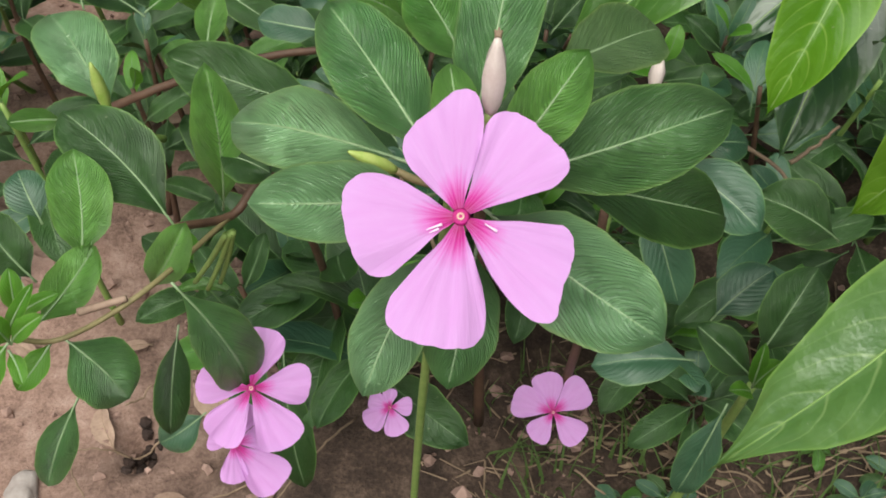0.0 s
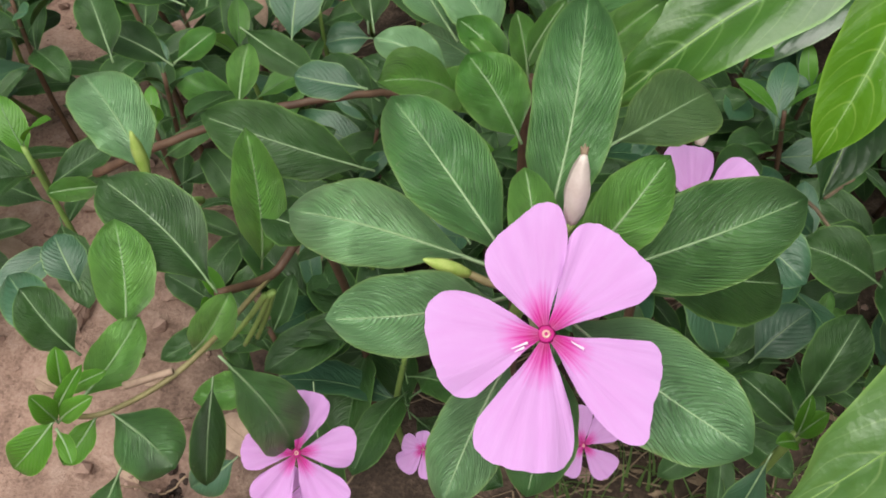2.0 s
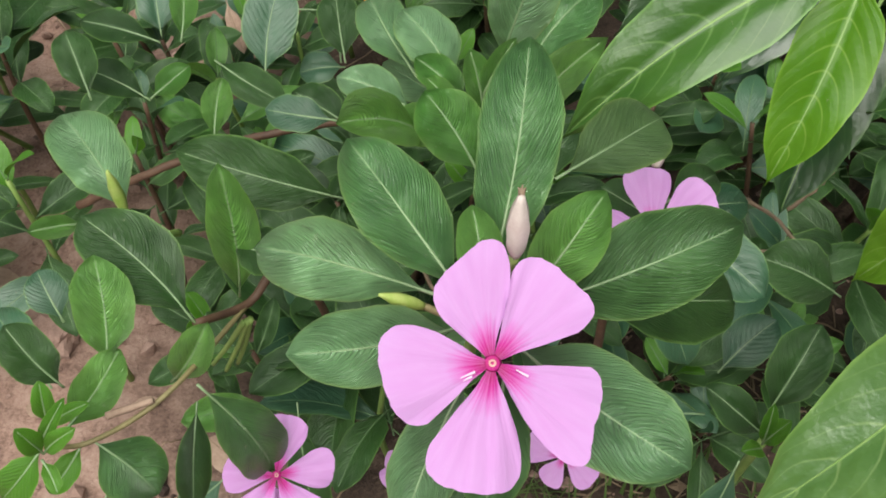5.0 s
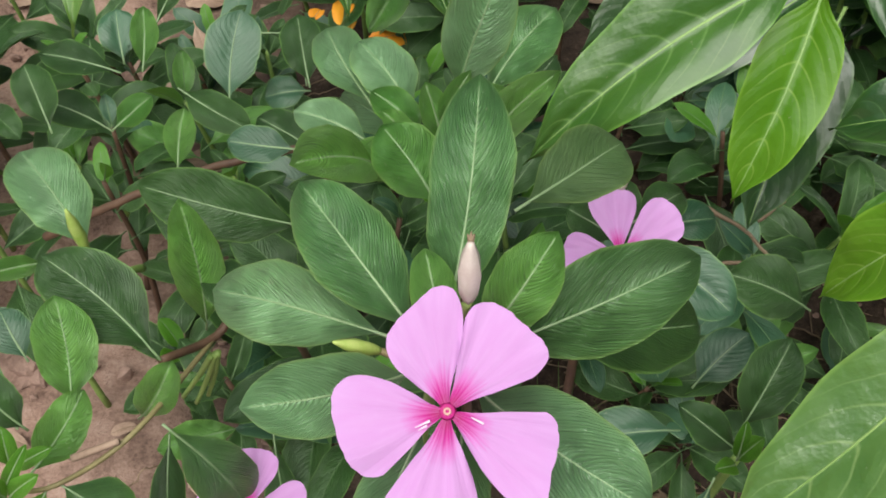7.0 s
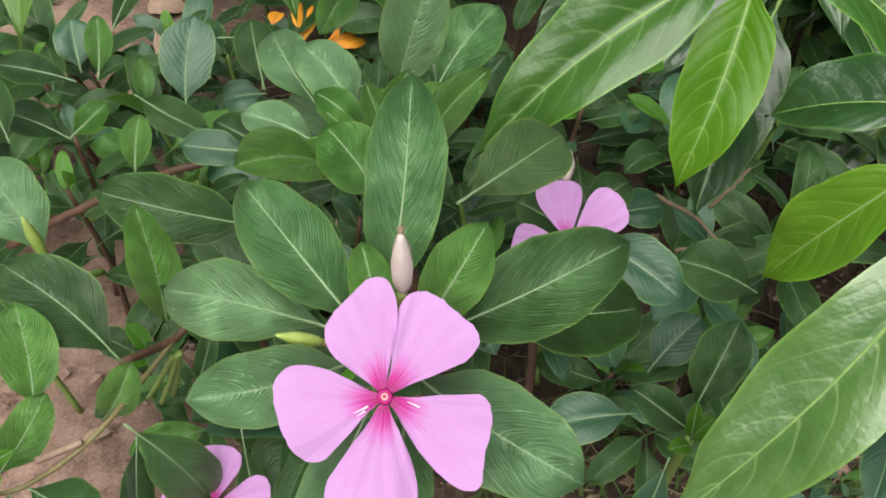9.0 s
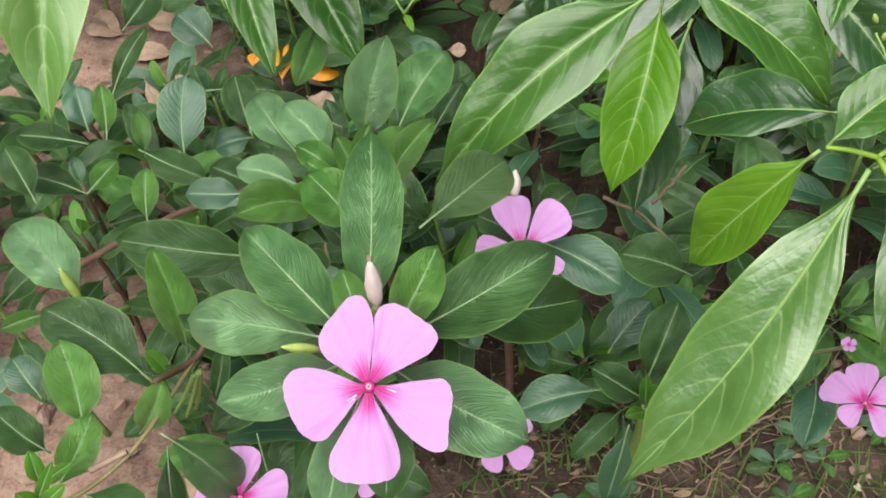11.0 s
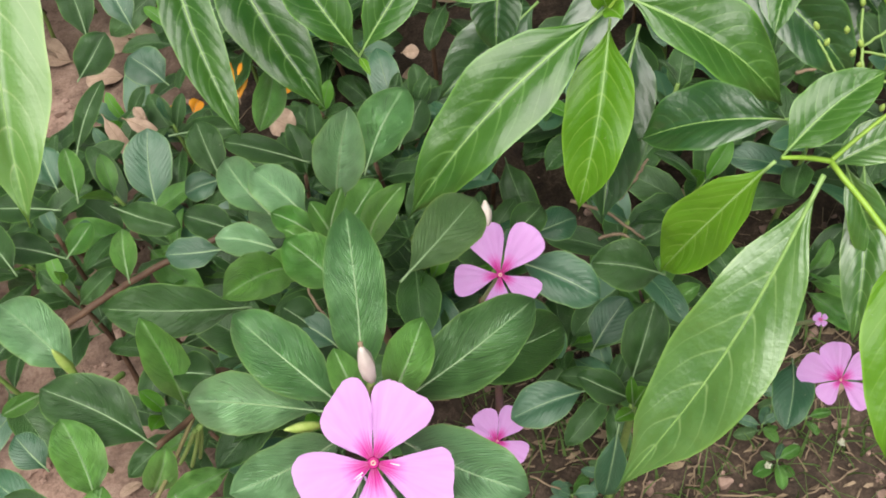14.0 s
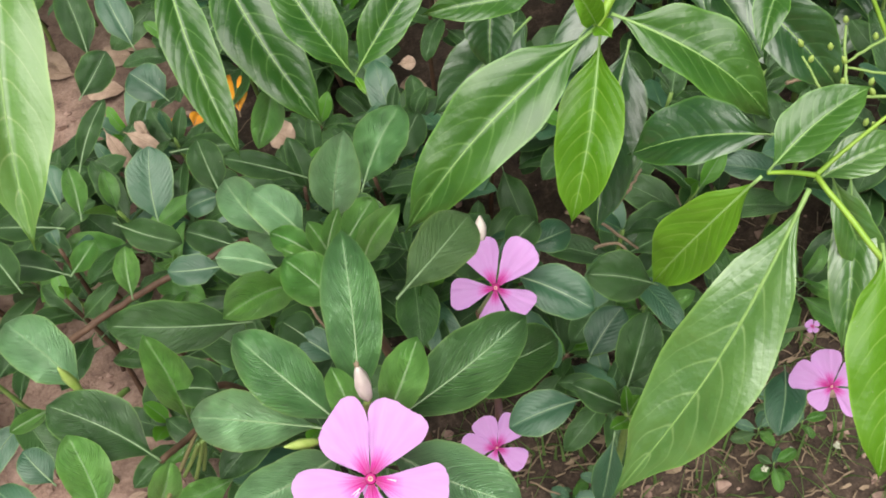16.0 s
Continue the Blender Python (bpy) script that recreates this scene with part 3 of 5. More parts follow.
blade(side, "leaf", (0.1054, 0.2670, 0.2505), (0.0868, 0.2782, 0.2567), 0.0155, (0.03, -0.45, 0.89), LEAF_SHADED, seed=32)
blade(side, "leaf", (0.1057, 0.2634, 0.2360), (0.1215, 0.2386, 0.1962), 0.0187, (0.14, -0.81, 0.56), BLUISH_SHADED, seed=33)

# ---- the low shoot beside the bare ground ----
low_foot = (0.146, 0.229, 0.0)
low = thing("periwinkle_plant", low_foot, "low periwinkle shoot with unopened lime buds", "plant", "periwinkle plants")
stem(low, [low_foot, (0.1500, 0.2236, 0.0938), (0.1460, 0.2086, 0.1876)], 0.0028, 0.0018, STEM)
blade(low, "leaf", (0.1477, 0.2163, 0.1930), (0.1681, 0.2402, 0.2166), 0.0207, (-0.33, -0.51, 0.80), LEAF_SHADED, seed=34)
blade(low, "leaf", (0.1467, 0.2103, 0.1889), (0.1247, 0.2217, 0.2071), 0.0150, (0.33, -0.57, 0.75), LEAF_SHADED, seed=35)
blade(low, "leaf", (0.1331, 0.2317, 0.1661), (0.0930, 0.2314, 0.1630), 0.0215, (-0.07, -0.28, 0.96), BLUISH_SHADED, seed=36)
blade(low, "leaf", (0.1371, 0.2032, 0.1834), (0.1257, 0.1893, 0.1370), 0.0144, (-0.50, -0.79, 0.36), BLUISH_SHADED, seed=37)
blade(low, "leaf", (0.1780, 0.2515, 0.2188), (0.1467, 0.2600, 0.2344), 0.0237, (0.27, -0.51, 0.82), LEAF_SHADED, seed=38)
blade(low, "leaf", (0.1417, 0.2500, 0.1669), (0.1667, 0.2665, 0.1798), 0.0204, (-0.22, -0.37, 0.90), BLUISH_SHADED, seed=39)
blade(low, "leaf", (0.1457, 0.2076, 0.1870), (0.1503, 0.2055, 0.2100), 0.0079, (-0.87, -0.48, 0.13), YOUNG, seed=40)
blade(low, "leaf", (0.1453, 0.2066, 0.1863), (0.1338, 0.1982, 0.2039), 0.0070, (0.78, 0.19, 0.60), YOUNG, seed=41)
blade(low, "leaf", (0.1457, 0.2076, 0.1870), (0.1445, 0.2094, 0.2123), 0.0058, (-0.26, -0.97, 0.06), YOUNG, seed=42)

# ---- the broad-leaved shrub ----
shrub_foot = (0.42, 0.62, 0.0)
shrub = thing("broadleaf_shrub", shrub_foot, "broad-leaved shrub with large glossy quilted leaves and lime stems", "shrub")
stem(shrub, [shrub_foot, (0.44, 0.5, 0.12), (0.2670, 0.1633, 0.2516), (0.2315, 0.1794, 0.3082), (0.2203, 0.2194, 0.3222)], 0.0016, 0.0011, STEM_LIME, wobble=0.0004)
stem(shrub, [(0.2203, 0.2194, 0.3222), (0.2110, 0.2218, 0.3256), (0.2018, 0.2231, 0.3283)], 0.0011, 0.0008, STEM_LIME)
stem(shrub, [(0.2203, 0.2194, 0.3222), (0.2344, 0.2239, 0.3263), (0.2570, 0.2302, 0.3322)], 0.0010, 0.0007, STEM_LIME)
stem(shrub, [shrub_foot, (0.36, 0.6, 0.2), (0.2168, 0.3657, 0.3355), (0.1714, 0.3133, 0.3332)], 0.004, 0.002, STEM_LIME)
blade(shrub, "leaf", (0.2148, 0.2143, 0.3229), (0.1222, 0.1673, 0.2086), 0.0391, (-0.60, -0.44, 0.67), BROAD_SHEEN, outline=late_width, rib=RIB_LIME, rib_size=0.0020, fold=0.16, wave=0.045, lobes=0.016, nu=40, nv=12, stalk=0.03, arch=0.01, skew=0.068, seed=43)
blade(shrub, "leaf", (0.1995, 0.2228, 0.3279), (0.1637, 0.2323, 0.2582), 0.0255, (-0.84, -0.39, 0.38), BROAD_LIME, outline=broad_width, rib=RIB_LIME, rib_size=0.0014, fold=0.40, wave=0.045, lobes=0.013, nu=40, nv=12, stalk=0.03, arch=0.05, seed=44)
blade(shrub, "leaf", (0.2153, 0.2408, 0.3242), (0.1715, 0.2757, 0.2934), 0.0300, (-0.55, 0.05, 0.83), BROAD_SHADED, outline=broad_width, rib=RIB_LIME, rib_size=0.0012, fold=0.40, wave=0.045, lobes=0.013, nu=40, nv=12, stalk=0.03, seed=45)
blade(shrub, "leaf", (0.2018, 0.2231, 0.3283), (0.2444, 0.2341, 0.3460), 0.0211, (-0.32, -0.25, 0.92), BROAD, outline=broad_width, rib=RIB_LIME, rib_size=0.0011, fold=0.40, wave=0.045, lobes=0.013, nu=40, nv=12, stalk=0.03, seed=46)
blade(shrub, "leaf", (0.1714, 0.3133, 0.3332), (0.0724, 0.2856, 0.2764), 0.0355, (-0.31, -0.53, 0.79), BROAD, outline=broad_width, rib=RIB_LIME, rib_size=0.0020, fold=0.40, wave=0.045, lobes=0.013, nu=40, nv=12, stalk=0.03, arch=0.07, seed=47)
blade(shrub, "leaf", (0.1734, 0.3154, 0.3253), (0.1414, 0.2675, 0.2686), 0.0286, (-0.30, -0.64, 0.71), BROAD_LIME, outline=broad_width, rib=RIB_LIME, rib_size=0.0014, fold=0.40, wave=0.045, lobes=0.013, nu=40, nv=12, stalk=0.03, arch=0.06, seed=48)
blade(shrub, "leaf", (0.1785, 0.3157, 0.3353), (0.2342, 0.2704, 0.2967), 0.0335, (0.15, -0.53, 0.83), BROAD, outline=broad_width, rib=RIB_LIME, rib_size=0.0018, fold=0.40, wave=0.045, lobes=0.013, nu=40, nv=12, stalk=0.03, seed=49)
blade(shrub, "leaf", (0.1714, 0.3133, 0.3332), (0.1727, 0.3015, 0.3374), 0.0095, (-0.40, 0.27, 0.88), BROAD_LIME, outline=broad_width, rib=RIB_LIME, rib_size=0.0005, fold=0.40, wave=0.045, lobes=0.013, nu=40, nv=12, stalk=0.03, seed=50)
blade(shrub, "leaf", (0.1714, 0.3133, 0.3332), (0.1622, 0.3136, 0.3569), 0.0116, (0.21, -0.97, 0.09), BROAD_LIME, outline=broad_width, rib=RIB_LIME, rib_size=0.0006, fold=0.40, wave=0.045, lobes=0.013, nu=40, nv=12, stalk=0.03, seed=51)
blade(shrub, "leaf", (0.2500, 0.3073, 0.3347), (0.2282, 0.2804, 0.3272), 0.0142, (-0.10, -0.19, 0.98), BROAD, outline=broad_width, rib=RIB_LIME, rib_size=0.0007, fold=0.40, wave=0.045, lobes=0.013, nu=40, nv=12, stalk=0.03, seed=52)
blade(shrub, "leaf", (0.2474, 0.3385, 0.3072), (0.2836, 0.2924, 0.2667), 0.0303, (-0.14, -0.71, 0.68), BROAD_SHADED, outline=broad_width, rib=RIB_LIME, rib_size=0.0015, fold=0.40, wave=0.045, lobes=0.013, nu=40, nv=12, stalk=0.03, seed=53)
blade(shrub, "leaf", (0.2263, 0.1841, 0.3230), (0.1996, 0.1197, 0.2778), 0.0298, (-0.38, -0.42, 0.82), BROAD_LIME, outline=broad_width, rib=RIB_LIME, rib_size=0.0015, fold=0.40, wave=0.045, lobes=0.013, nu=40, nv=12, stalk=0.03, seed=54)
blade(shrub, "leaf", (0.2394, 0.2338, 0.2971), (0.2582, 0.2060, 0.2435), 0.0179, (-0.14, -0.90, 0.42), BROAD_SHEEN, outline=broad_width, rib=RIB_LIME, rib_size=0.0009, fold=0.40, wave=0.045, lobes=0.013, nu=40, nv=12, stalk=0.03, seed=55)
blade(shrub, "leaf", (0.2275, 0.2281, 0.3045), (0.2665, 0.2318, 0.3097), 0.0167, (-0.09, -0.33, 0.94), BROAD_SHEEN, outline=broad_width, rib=RIB_LIME, rib_size=0.0008, fold=0.40, wave=0.045, lobes=0.013, nu=40, nv=12, stalk=0.03, seed=56)
blade(shrub, "leaf", (0.2568, 0.2425, 0.2800), (0.2300, 0.1842, 0.2388), 0.0191, (-0.36, -0.42, 0.83), BROAD_SHEEN, outline=broad_width, rib=RIB_LIME, rib_size=0.0010, fold=0.40, wave=0.045, lobes=0.013, nu=40, nv=12, stalk=0.03, seed=57)
blade(shrub, "leaf", (0.2008, 0.3455, 0.2845), (0.1598, 0.2846, 0.2285), 0.0337, (-0.24, -0.57, 0.79), BROAD_SHADED, outline=broad_width, rib=RIB_LIME, rib_size=0.0017, fold=0.40, wave=0.045, lobes=0.013, nu=40, nv=12, stalk=0.03, seed=58)
blade(shrub, "leaf", (0.0707, 0.3363, 0.3242), (0.0507, 0.3791, 0.3637), 0.0234, (0.04, -0.67, 0.74), BROAD, outline=broad_width, rib=RIB_LIME, rib_size=0.0012, fold=0.40, wave=0.045, lobes=0.013, nu=40, nv=12, stalk=0.03, seed=59)
blade(shrub, "leaf", (0.0707, 0.3363, 0.3242), (0.1165, 0.3593, 0.3550), 0.0198, (-0.19, -0.63, 0.75), BROAD, outline=broad_width, rib=RIB_LIME, rib_size=0.0010, fold=0.40, wave=0.045, lobes=0.013, nu=40, nv=12, stalk=0.03, seed=60)
blade(shrub, "leaf", (0.0707, 0.3363, 0.3242), (0.0727, 0.3259, 0.3222), 0.0034, (-0.09, -0.21, 0.97), BROAD_LIME, outline=broad_width, rib=RIB_LIME, rib_size=0.0002, fold=0.40, wave=0.045, lobes=0.013, nu=40, nv=12, stalk=0.03, seed=61)
blade(shrub, "leaf", (0.0079, 0.4004, 0.3628), (0.0137, 0.3241, 0.3119), 0.0215, (0.08, -0.55, 0.83), BROAD, outline=broad_width, rib=RIB_LIME, rib_size=0.0013, fold=0.40, wave=0.045, lobes=0.013, nu=40, nv=12, stalk=0.03, seed=62)
blade(shrub, "leaf", (0.0259, 0.4307, 0.3362), (0.0503, 0.3516, 0.2847), 0.0325, (0.03, -0.54, 0.84), BROAD, outline=broad_width, rib=RIB_LIME, rib_size=0.0018, fold=0.40, wave=0.045, lobes=0.013, nu=40, nv=12, stalk=0.03, seed=63)
blade(shrub, "leaf", (-0.0302, 0.3513, 0.4291), (-0.0560, 0.2680, 0.3610), 0.0326, (0.18, -0.66, 0.73), BROAD_PALE, outline=broad_width, rib=RIB_LIME, rib_size=0.0019, fold=0.40, wave=0.09, lobes=0.013, nu=40, nv=12, stalk=0.03, seed=64)
blade(shrub, "leaf", (0.1620, 0.3552, 0.3193), (0.1090, 0.3635, 0.3211), 0.0182, (-0.06, -0.55, 0.83), BROAD, outline=broad_width, rib=RIB_LIME, rib_size=0.0009, fold=0.40, wave=0.045, lobes=0.013, nu=40, nv=12, stalk=0.03, seed=65)
blade(shrub, "leaf", (0.1474, 0.3860, 0.3027), (0.1360, 0.3627, 0.2742), 0.0232, (-0.22, -0.71, 0.67), BROAD_SHADED, outline=broad_width, rib=RIB_LIME, rib_size=0.0012, fold=0.40, wave=0.045, lobes=0.013, nu=40, nv=12, stalk=0.03, seed=66)
blade(shrub, "leaf", (0.1671, 0.3917, 0.2718), (0.1059, 0.3677, 0.2512), 0.0320, (-0.09, -0.50, 0.86), BROAD_SHADED, outline=broad_width, rib=RIB_LIME, rib_size=0.0016, fold=0.40, wave=0.045, lobes=0.013, nu=40, nv=12, stalk=0.03, seed=67)

# ---- the leafy shoots over the bare soil ----
near_foot = (-0.021, 0.305, 0.0)
near = thing("periwinkle_plant", near_foot, "spreading periwinkle branch with reddish stem and green seed pods", "plant", "periwinkle plants")
blade(near, "leaf", (-0.0738, 0.2546, 0.2770), (-0.1032, 0.2970, 0.2862), 0.0232, (0.07, -0.17, 0.98), GREY_SHEEN, seed=68)
blade(near, "leaf", (-0.0058, 0.2791, 0.2544), (-0.0624, 0.2849, 0.2767), 0.0233, (0.22, -0.65, 0.72), LEAF_SHADED, seed=69)
blade(near, "leaf", (-0.0457, 0.2506, 0.2356), (-0.0431, 0.2630, 0.2926), 0.0168, (0.23, -0.95, 0.20), FRESH, seed=70)
blade(near, "leaf", (-0.0537, 0.2251, 0.2588), (-0.0883, 0.2521, 0.2823), 0.0258, (0.28, -0.40, 0.87), LEAF_SHADED, seed=71)
blade(near, "leaf", (-0.0894, 0.2540, 0.2769), (-0.1027, 0.2439, 0.2862), 0.0078, (0.68, -0.28, 0.68), FRESH, seed=72)
blade(near, "leaf", (-0.0802, 0.2091, 0.2578), (-0.0815, 0.2352, 0.2829), 0.0190, (0.20, -0.01, 0.98), FRESH, seed=73)
blade(near, "leaf", (-0.0657, 0.2158, 0.2371), (-0.0472, 0.2174, 0.2694), 0.0130, (-0.22, -0.96, 0.17), FRESH, seed=74)
blade(near, "leaf", (-0.0928, 0.1918, 0.2504), (-0.0750, 0.2114, 0.2650), 0.0146, (0.20, -0.70, 0.69), FRESH, seed=75)
blade(near, "leaf", (-0.0844, 0.1894, 0.2485), (-0.0670, 0.1795, 0.2284), 0.0215, (0.48, -0.55, 0.69), TOP, seed=76)
blade(near, "leaf", (-0.0865, 0.1848, 0.2201), (-0.1006, 0.1651, 0.1928), 0.0124, (0.15, -0.84, 0.53), TOP, seed=77)
blade(near, "leaf", (-0.0482, 0.1975, 0.2669), (-0.0312, 0.1911, 0.2142), 0.0201, (0.64, -0.71, 0.29), TOP, seed=78)
blade(near, "leaf", (-0.0923, 0.2029, 0.2587), (-0.1059, 0.2132, 0.2790), 0.0154, (0.51, -0.58, 0.64), LEAF_SHADED, seed=79)
blade(near, "leaf", (-0.0940, 0.1891, 0.2608), (-0.0791, 0.1889, 0.2731), 0.0052, (-0.52, -0.60, 0.62), YOUNG, seed=80)
blade(near, "leaf", (-0.0940, 0.1891, 0.2608), (-0.0921, 0.1940, 0.2770), 0.0066, (0.33, -0.91, 0.24), YOUNG, seed=81)
blade(near, "leaf", (-0.0956, 0.1837, 0.2568), (-0.1138, 0.1750, 0.2378), 0.0124, (-0.22, -0.79, 0.58), YOUNG, seed=82)
blade(near, "leaf", (-0.0870, 0.1891, 0.2483), (-0.0982, 0.1765, 0.2389), 0.0085, (0.07, -0.63, 0.77), YOUNG, seed=83)
stem(near, [near_foot, (-0.0212, 0.2946, 0.1201), (-0.0268, 0.2611, 0.2402), (-0.0412, 0.2446, 0.2402), (-0.0542, 0.2259, 0.2572)], 0.0021, 0.0014, STEM_RED)
stem(near, [(-0.0412, 0.2446, 0.2402), (-0.0602, 0.2004, 0.2566), (-0.0844, 0.1891, 0.2483), (-0.0956, 0.1837, 0.2568)], 0.0010, 0.0008, STEM_OLIVE)

# ---- shoots further off ----
far = thing("periwinkle_plant", (-0.12, 0.5, 0.0), "periwinkle shoots in shade over leaf litter", "plant", "periwinkle plants")
blade(far, "leaf", (-0.0784, 0.4712, 0.2353), (-0.0559, 0.4885, 0.2485), 0.0204, (0.05, -0.65, 0.76), LEAF_SHADED, seed=84)
blade(far, "leaf", (-0.0809, 0.4089, 0.2415), (-0.0569, 0.4367, 0.2619), 0.0109, (0.09, -0.64, 0.77), LEAF_SHADED, seed=85)
blade(far, "leaf", (-0.0445, 0.3626, 0.2371), (-0.0376, 0.3955, 0.2597), 0.0235, (0.13, -0.58, 0.80), BLUISH_SHADED, seed=86)
blade(far, "leaf", (-0.0098, 0.3656, 0.2416), (-0.0132, 0.3917, 0.2588), 0.0178, (0.11, -0.54, 0.83), LEAF_SHADED, seed=87)
blade(far, "leaf", (-0.0889, 0.3435, 0.2452), (-0.1167, 0.3567, 0.2521), 0.0156, (0.05, -0.38, 0.93), LEAF_SHADED, seed=88)
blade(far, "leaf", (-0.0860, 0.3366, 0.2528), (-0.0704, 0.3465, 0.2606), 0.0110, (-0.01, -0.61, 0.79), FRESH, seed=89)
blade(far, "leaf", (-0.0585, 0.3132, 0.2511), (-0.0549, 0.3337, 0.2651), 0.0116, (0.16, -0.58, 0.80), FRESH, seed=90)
blade(far, "leaf", (-0.0073, 0.2951, 0.2788), (-0.0325, 0.3002, 0.2804), 0.0140, (-0.02, -0.41, 0.91), BLUISH_SHADED, seed=91)
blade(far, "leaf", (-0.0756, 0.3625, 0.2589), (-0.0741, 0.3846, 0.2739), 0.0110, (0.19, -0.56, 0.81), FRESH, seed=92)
blade(far, "leaf", (-0.0948, 0.3975, 0.2328), (-0.0977, 0.4184, 0.2466), 0.0179, (0.21, -0.52, 0.83), BLUISH_SHADED, seed=93)
blade(far, "leaf", (-0.0664, 0.3710, 0.2411), (-0.0369, 0.3533, 0.2313), 0.0162, (0.06, -0.41, 0.91), LEAF_SHADED, seed=94)
blade(far, "leaf", (-0.0815, 0.3552, 0.2657), (-0.1135, 0.3649, 0.2699), 0.0137, (-0.01, -0.42, 0.91), LEAF_SHADED, seed=95)
blade(far, "leaf", (-0.0463, 0.5162, 0.2196), (-0.0543, 0.5516, 0.2428), 0.0189, (0.11, -0.53, 0.84), BLUISH_SHADED, seed=96)
blade(far, "leaf", (-0.0745, 0.5187, 0.2192), (-0.0771, 0.5585, 0.2458), 0.0207, (0.15, -0.54, 0.83), LEAF_SHADED, seed=97)
blade(far, "leaf", (0.0345, 0.3605, 0.2413), (-0.0032, 0.3807, 0.2521), 0.0134, (0.01, -0.46, 0.89), LEAF_SHADED, seed=98)
blade(far, "leaf", (-0.0117, 0.3794, 0.2266), (-0.0324, 0.3792, 0.2249), 0.0153, (-0.06, -0.49, 0.87), BLUISH_SHADED, seed=99)
blade(far, "leaf", (-0.0352, 0.4192, 0.2275), (0.0044, 0.4113, 0.2250), 0.0139, (-0.04, -0.49, 0.87), LEAF_SHADED, seed=100)
blade(far, "leaf", (-0.0078, 0.3421, 0.2258), (-0.0324, 0.3570, 0.2341), 0.0174, (0.05, -0.42, 0.91), LEAF_SHADED, seed=101)
blade(far, "leaf", (-0.1066, 0.3304, 0.2593), (-0.1169, 0.3542, 0.2745), 0.0158, (0.25, -0.45, 0.86), LEAF_SHADED, seed=102)
blade(far, "leaf", (-0.0453, 0.2548, 0.2610), (-0.0259, 0.2490, 0.2585), 0.0170, (0.03, -0.32, 0.95), LEAF_SHADED, seed=103)
blade(far, "leaf", (-0.1036, 0.2367, 0.2447), (-0.1129, 0.2521, 0.2544), 0.0144, (0.29, -0.38, 0.88), BLUISH_SHADED, seed=104)
blade(far, "leaf", (-0.0200, 0.4993, 0.2100), (0.0134, 0.5192, 0.2258), 0.0282, (-0.00, -0.62, 0.78), LEAF_SHADED, seed=105)
blade(far, "leaf", (-0.0362, 0.4861, 0.2001), (-0.0538, 0.5064, 0.2125), 0.0242, (0.06, -0.48, 0.87), BLUISH_SHADED, seed=106)
blade(far, "leaf", (0.0809, 0.3853, 0.2009), (0.1016, 0.4038, 0.2148), 0.0191, (-0.10, -0.53, 0.84), LEAF_SHADED, seed=107)
blade(far, "leaf", (0.0201, 0.2519, 0.2637), (0.0093, 0.2635, 0.2708), 0.0169, (0.12, -0.43, 0.89), LEAF_SHADED, seed=108)
blade(far, "leaf", (0.0270, 0.2435, 0.2586), (0.0124, 0.2584, 0.2676), 0.0145, (0.12, -0.42, 0.90), BLUISH_SHADED, seed=109)

blade(far, "leaf", (-0.0142, 0.3867, 0.2227), (-0.0147, 0.4369, 0.2194), 0.0150, (-0.35, -0.45, 0.82), LEAF_SHADED, seed=131)
blade(far, "leaf", (0.0335, 0.3912, 0.2857), (0.0190, 0.3565, 0.2788), 0.0150, (0.35, -0.5, 0.8), FRESH, seed=132)
blade(low, "leaf", (0.2261, 0.2082, 0.1827), (0.2048, 0.1748, 0.1928), 0.0185, (-0.3, -0.35, 0.88), BLUISH_SHADED, seed=133)
blade(near, "leaf", (-0.0751, 0.2450, 0.1689), (-0.0806, 0.2141, 0.1331), 0.0150, (0.45, -0.55, 0.70), LEAF_SHADED, seed=134)
blade(near, "leaf", (-0.0783, 0.2447, 0.0936), (-0.1027, 0.2373, 0.0757), 0.0180, (0.2, -0.5, 0.84), BLUISH_SHADED, seed=135)
blade(side, "leaf", (-0.0429, 0.2724, 0.1142), (-0.0362, 0.2277, 0.0430), 0.0200, (0.1, -0.5, 0.86), LEAF_SHADED, seed=136)
blade(near, "leaf", (-0.1085, 0.2183, 0.2315), (-0.1353, 0.2496, 0.2359), 0.0165, (0.25, -0.55, 0.80), BLUISH_SHADED, seed=137)

# ---- flowers, buds and pods ----
flower(main, (0.0363, 0.1435, 0.3660), (-0.00, -0.46, 0.89), (-0.01, 0.80, 0.60), [
    (15, 0.0209, 31, -0.17, -0.5, 0.06, (0.38, 0.28)), (-44.5, 0.0228, 29, 0.0, -0.12, -0.035, (0.24, 0.20)), (-124.5, 0.0224, 29.5, -0.04, -0.58, 0.13, (0.48, 0.12)),
    (168, 0.0245, 29, -0.02, 0.0, 0.0, (0.22, 0.45)), (94, 0.0212, 36, -0.03, -0.4, 0.03, (0.45, 0.18))], (0.0348, 0.1645, 0.3491), "open lilac-pink flower with five petals and magenta throat", seed=1)
flower(side, (0.1004, 0.2511, 0.2635), (-0.10, -0.51, 0.85), (0.31, 0.78, 0.55), [(21.8, 0.0229, 27, 0.04), (-37.7, 0.0238, 27, 0.04), (-119.8, 0.0176, 27, 0.04), (-183.1, 0.0188, 27, 0), (-261.1, 0.0195, 27, 0.04)], (0.0944, 0.2711, 0.2135), "pink flower partly covered by a leaf", seed=2)
